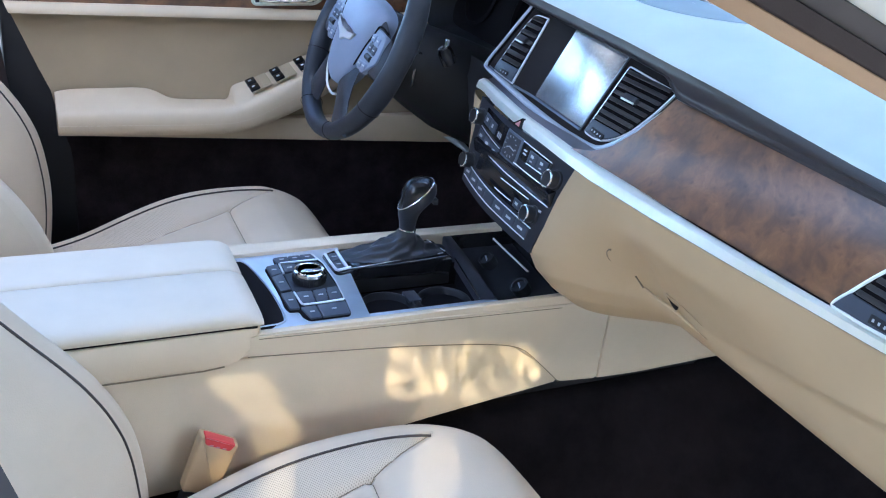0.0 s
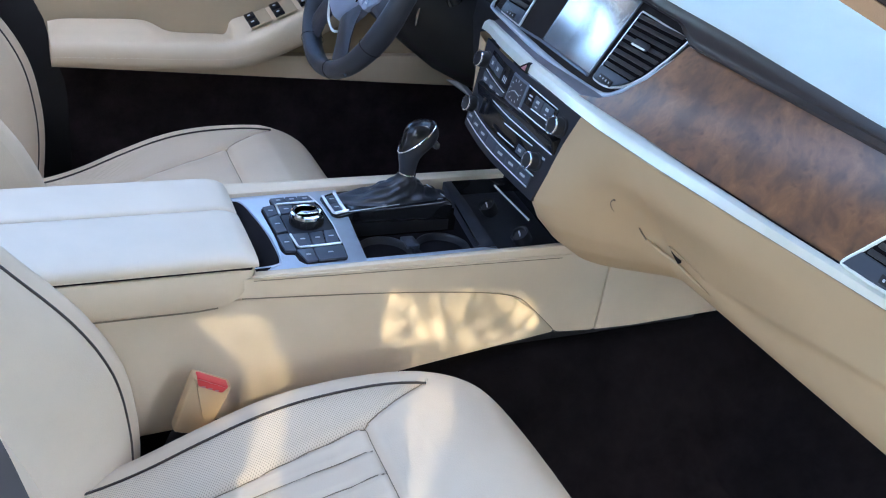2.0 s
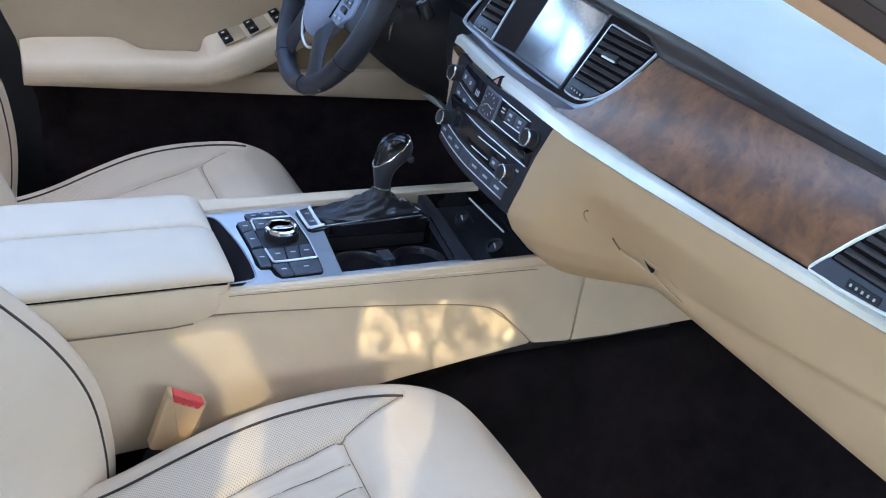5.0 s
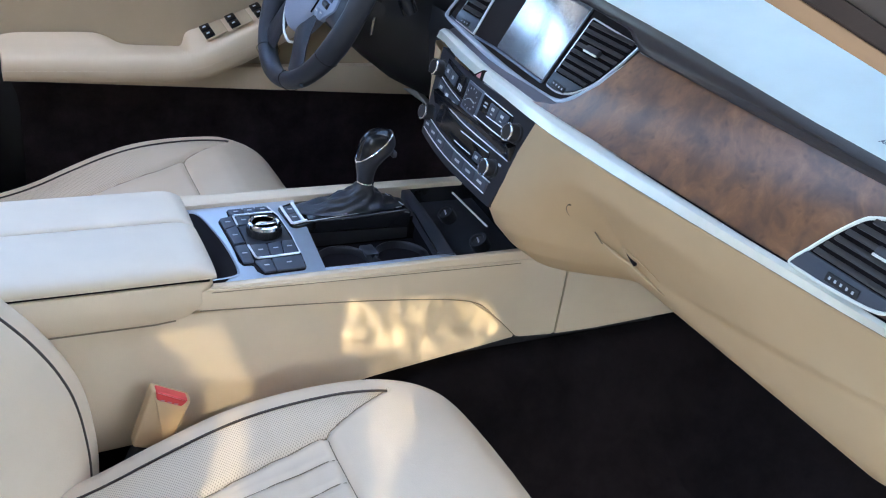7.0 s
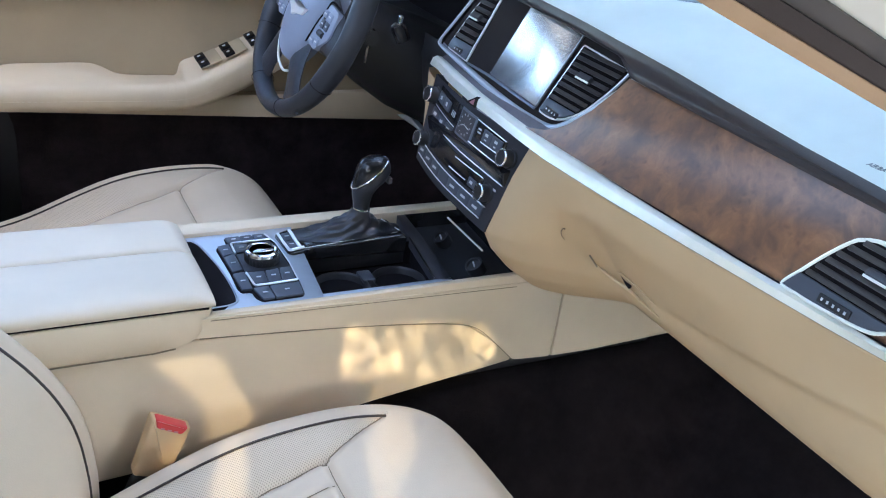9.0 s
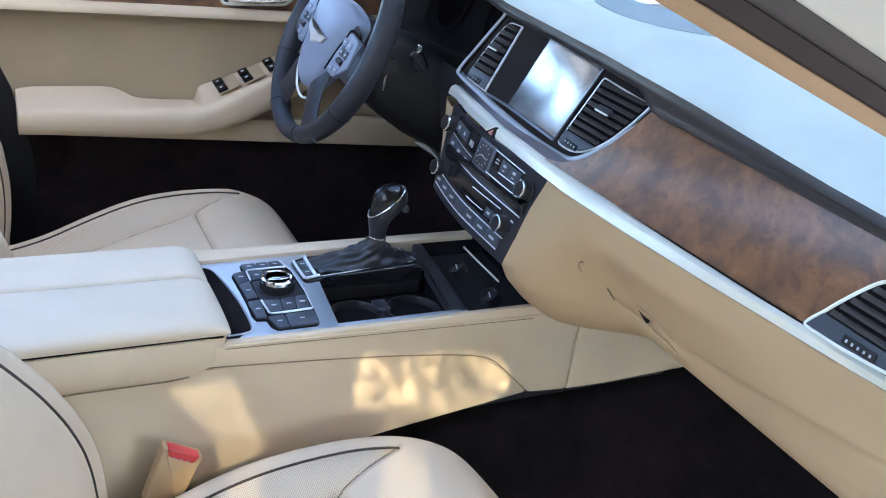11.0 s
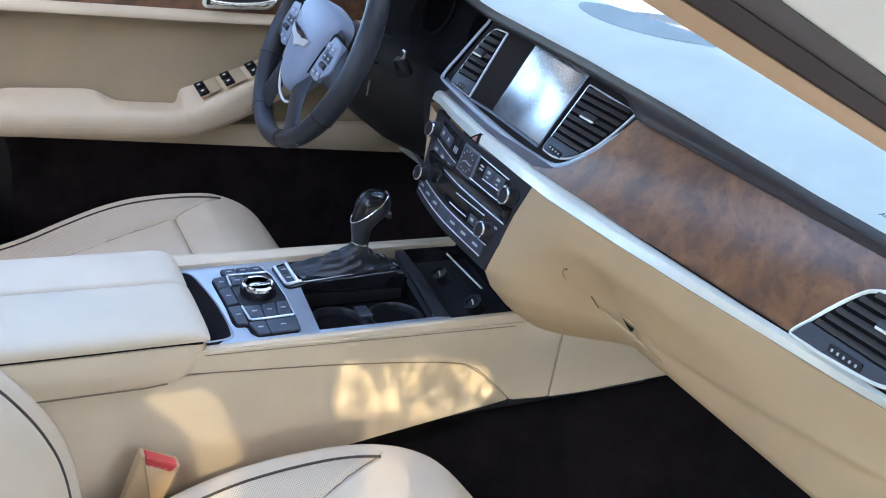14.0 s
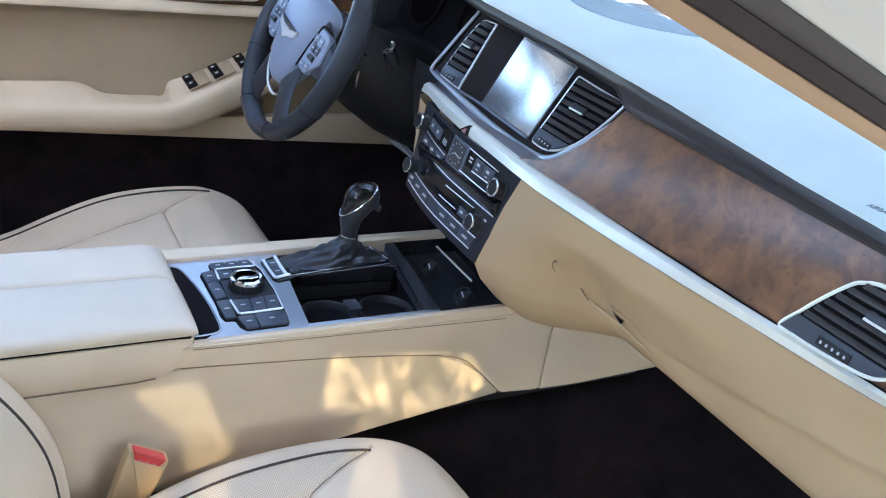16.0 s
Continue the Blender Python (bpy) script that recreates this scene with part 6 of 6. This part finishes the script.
# ---------------------------------------------------------------- unseen tree, added to shade the car and shape its sun patches
def shade_tree():
    t = thing("tree", "leafy tree with low boughs, added unseen to shade the car", "tree", at=(-0.6, -4.6, -0.36))
    part("trunk", tube(smooth_poly([(-0.6, -4.6, -0.40), (-0.55, -4.5, 1.0), (-0.4, -4.2, 2.4), (-0.3, -3.8, 3.6), (-0.2, -3.5, 5.0)], False, 5), [0.24 - 0.008 * i for i in range(21)], 14), M_BARK, t, "grey brown tapered trunk")
    for pts, r in (([(-0.45, -4.3, 1.9), (-0.15, -3.4, 2.5), (0.0, -2.6, 2.6), (0.22, -2.05, 2.3)], 0.06), ([(-0.4, -4.2, 2.3), (0.75, -3.5, 2.6), (1.2, -2.5, 2.7)], 0.05), ([(-0.35, -4.0, 2.8), (-0.6, -3.0, 3.0), (-0.5, -2.2, 2.7)], 0.05), ([(0.22, -2.05, 2.3), (0.25, -1.7, 2.0), (0.27, -1.50, 1.75)], 0.014),
                   ([(-0.3, -3.8, 3.5), (-1.1, -3.9, 4.4), (-1.7, -4.0, 4.9)], 0.05), ([(-0.25, -3.6, 4.0), (0.6, -3.8, 4.7), (1.3, -3.6, 5.2)], 0.05)):
        line = smooth_poly(pts, False, 5)
        part("limb", tube(line, [r * (1 - 0.75 * i / len(line)) for i in range(len(line))], 9), M_BARK, t)
    e1 = Vector((-math.sin(SUN_AZ), math.cos(SUN_AZ), 0))
    e2 = sun_dir.cross(e1)
    # openings shaped to cast the sun patches, as outlines across the sun's way: outline, leaf cover, size of the leaves
    # that thin the light
    gaps = [([(0.182, 0.171), (0.259, 0.168), (0.280, 0.122), (0.304, 0.088), (0.282, 0.070), (0.268, 0.052), (0.254, 0.004), (0.237, -0.045), (0.226, -0.090), (0.192, -0.090), (0.203, -0.042), (0.220, 0.006), (0.236, 0.050), (0.242, 0.075), (0.240, 0.092), (0.234, 0.112), (0.222, 0.129), (0.204, 0.148)], 3.3, 0.0016),
            ([(0.182, 0.062), (0.203, 0.082), (0.213, 0.071), (0.200, 0.044), (0.184, 0.048)], 3.0, 0.0016),
            ([(0.424, 0.185), (0.562, 0.180), (0.640, 0.167), (0.668, 0.134), (0.646, 0.104), (0.524, 0.088), (0.478, 0.062), (0.430, 0.064), (0.464, 0.088), (0.490, 0.118), (0.452, 0.118), (0.424, 0.128)], 4.6, 0.0034),
            ([(0.430, 0.064), (0.478, 0.062), (0.470, 0.035), (0.448, 0.008), (0.421, -0.010), (0.397, -0.036), (0.380, -0.072), (0.364, -0.072), (0.386, -0.031), (0.405, 0.022)], 3.2, 0.0016),
            ([(0.670, 0.218), (0.682, 0.226), (0.692, 0.212), (0.680, 0.200)], 3.4, 0.0020)]

    def outside(u, v, poly):
        """Distance from an outline, negative within it."""
        best, within = 9.0, False
        for (u0, v0), (u1, v1) in zip(poly, poly[1:] + poly[:1]):
            du, dv = u1 - u0, v1 - v0
            q = max(0.0, min(1.0, ((u - u0) * du + (v - v0) * dv) / (du * du + dv * dv)))
            best = min(best, math.hypot(u - u0 - q * du, v - v0 - q * dv))
            if (v0 > v) != (v1 > v) and u < u0 + du * (v - v0) / dv:
                within = not within
        return -best if within else best

    def to_gap(u, v):
        if not (0.05 < u < 0.82 and -0.30 < v < 0.30):
            return 9.0
        return min(outside(u, v, g[0]) for g in gaps)

    rnd = random.Random(7)
    verts, faces = [], []

    def leaf(u, v, w, size):
        c = sun_dir * w + e1 * u + e2 * v
        ax = Vector((rnd.gauss(0, 1), rnd.gauss(0, 1), rnd.gauss(0, 1)))
        a = (ax - sun_dir * ax.dot(sun_dir) * 0.75).normalized()
        b = (sun_dir + Vector((rnd.gauss(0, 0.4), rnd.gauss(0, 0.4), rnd.gauss(0, 0.4)))).cross(a).normalized()
        ln, wd = size * rnd.uniform(0.8, 1.3), size * rnd.uniform(0.45, 0.7)
        k = len(verts)
        verts.extend([tuple(c - a * ln), tuple(c + b * wd), tuple(c + a * ln), tuple(c - b * wd)])
        faces.append((k, k + 1, k + 2, k + 3))

    def shut(u, v, room=0.052):
        """No leaf here: the gaps, and the thinning side towards the bonnet."""
        return to_gap(u, v) < room or (v > 0.10 and u > 1.06 and rnd.random() < (u - 1.06) / 0.10)

    def lump(*q):
        return noise.noise(Vector(q))

    # low bough over the open door: a domed, ragged spray
    for n in range(92000):
        u, v = rnd.uniform(-1.2, 1.9), rnd.uniform(-1.45, 1.70)
        r = math.hypot((u - 0.35) / 1.35, (v - 0.15) / 1.40) + 0.22 * lump(u * 2.2, v * 2.2, 0.3) + 0.10 * lump(u * 6, v * 6, 4.0)
        if r > 1 or shut(u, v):
            continue
        w = 2.35 + 0.55 * rnd.random() + 0.35 * (1 - r) + 0.25 * lump(u * 3, v * 3, 9.0)
        leaf(u, v, w, 0.031)
    # crown in clumps round the limbs
    for n in range(46):
        c = Vector((-0.2 + rnd.gauss(0, 1.25), -3.7 + rnd.gauss(0, 0.95), 4.4 + rnd.gauss(0, 0.85)))
        rad = rnd.uniform(0.45, 0.85)
        for i in range(420):
            e = Vector((rnd.gauss(0, 1), rnd.gauss(0, 1), rnd.gauss(0, 0.75)))
            q = c + e.normalized() * rad * rnd.random() ** 0.45
            u, v, w = q.dot(e1), q.dot(e2), q.dot(sun_dir)
            if not shut(u, v, 0.085):
                leaf(u, v, w, 0.055)
    for n in range(48000):
        u, v, w = rnd.uniform(0.08, 0.79), rnd.uniform(-0.20, 0.33), rnd.uniform(1.75, 2.0)
        if 0.016 < to_gap(u, v) < 0.12:
            leaf(u, v, w, 0.011)
    # small leaves close up each outline
    for poly, cover, size in gaps:
        turn = sum(a[0] * c[1] - c[0] * a[1] for a, c in zip(poly, poly[1:] + poly[:1]))
        for (u0, v0), (u1, v1) in zip(poly, poly[1:] + poly[:1]):
            span = math.hypot(u1 - u0, v1 - v0)
            nu, nv = ((v1 - v0) / span, (u0 - u1) / span) if turn > 0 else ((v0 - v1) / span, (u1 - u0) / span)
            for n in range(int(9 * (span + 0.03) * 0.034 / (1.2 * 0.0036 ** 2))):
                q, o = rnd.uniform(-0.015 / span, 1 + 0.015 / span), rnd.uniform(0.002, 0.036)
                u, v = u0 + (u1 - u0) * q + nu * o, v0 + (v1 - v0) * q + nv * o
                if to_gap(u, v) > 0.002:
                    leaf(u, v, rnd.uniform(1.8, 2.05), 0.0036)
    # thin spray of tiny leaves, added inside each gap to dim its sun patch
    for poly, cover, size in gaps:
        us, vs = [q[0] for q in poly], [q[1] for q in poly]
        pitch = size * math.sqrt(2.2 / cover)
        for i in range(int((max(us) - min(us)) / pitch) + 1):
            for j in range(int((max(vs) - min(vs)) / pitch) + 1):
                u, v = min(us) + (i + rnd.random()) * pitch, min(vs) + (j + rnd.random()) * pitch
                if outside(u, v, poly) < 0 and (size < 0.003 or lump(u * 40 + 20 * v, v * 18, 2.0) > rnd.uniform(-1.3, 0.45)):
                    leaf(u, v, rnd.uniform(1.8, 2.1), size)
    me = bpy.data.meshes.new("crown")
    me.from_pydata(verts, [], faces)
    me.materials.append(M_LEAF)
    ob = new("crown", me)
    ob.parent = t
    ob.matrix_parent_inverse = t.matrix_basis.inverted()
    tagged(ob, "dense small green leaves", kind="stuff")

def hedge():
    """Clipped hedge behind the one who films, unseen, added to block low sky light."""
    rows = []
    for i in range(90):
        x = -22 + 44 * i / 89
        row = []
        for y, z in ((-8.4, -0.4), (-8.2, 0.2), (-8.2, 0.7), (-8.25, 1.15), (-8.35, 1.5), (-8.7, 1.7), (-9.2, 1.75), (-9.8, 1.55), (-10.0, -0.4)):
            q = noise.noise(Vector((x * 1.3, y * 1.3, z * 1.3))) * 0.35 + noise.noise(Vector((x * 4.0, y * 4.0, z * 4.0))) * 0.15
            row.append((x, y + q, z + 0.6 * q if z > 0 else z))
        rows.append(row)
    part_ob = part("hedge", grid(rows), M_LEAF)
    tagged(part_ob, "dense clipped green hedge, added unseen to block low sky", "hedge", kind="stuff")


setting()
a_pillar(-1, M_PILLAR, M_RUBBER, M_PAINT)
a_pillar(1, M_PILLAR, M_RUBBER, M_PAINT)
glazing()
dash = dashboard()
centre_bezel(dash)
centre_stack(dash)
vents(dash)
dash_details(dash)
console()
seat(0.0, -0.395, "beige leather front seat with dark piping beside the console", "front seats")
seat(-0.006, 0.39, "beige leather driver's seat with dark piping before the wheel", "front seats", -0.060, 0.022, 0.105, 0.80, False, True)
belt_buckle()
seat_belt()
steering_wheel()
shifter()
far_door()
shade_tree()
hedge()
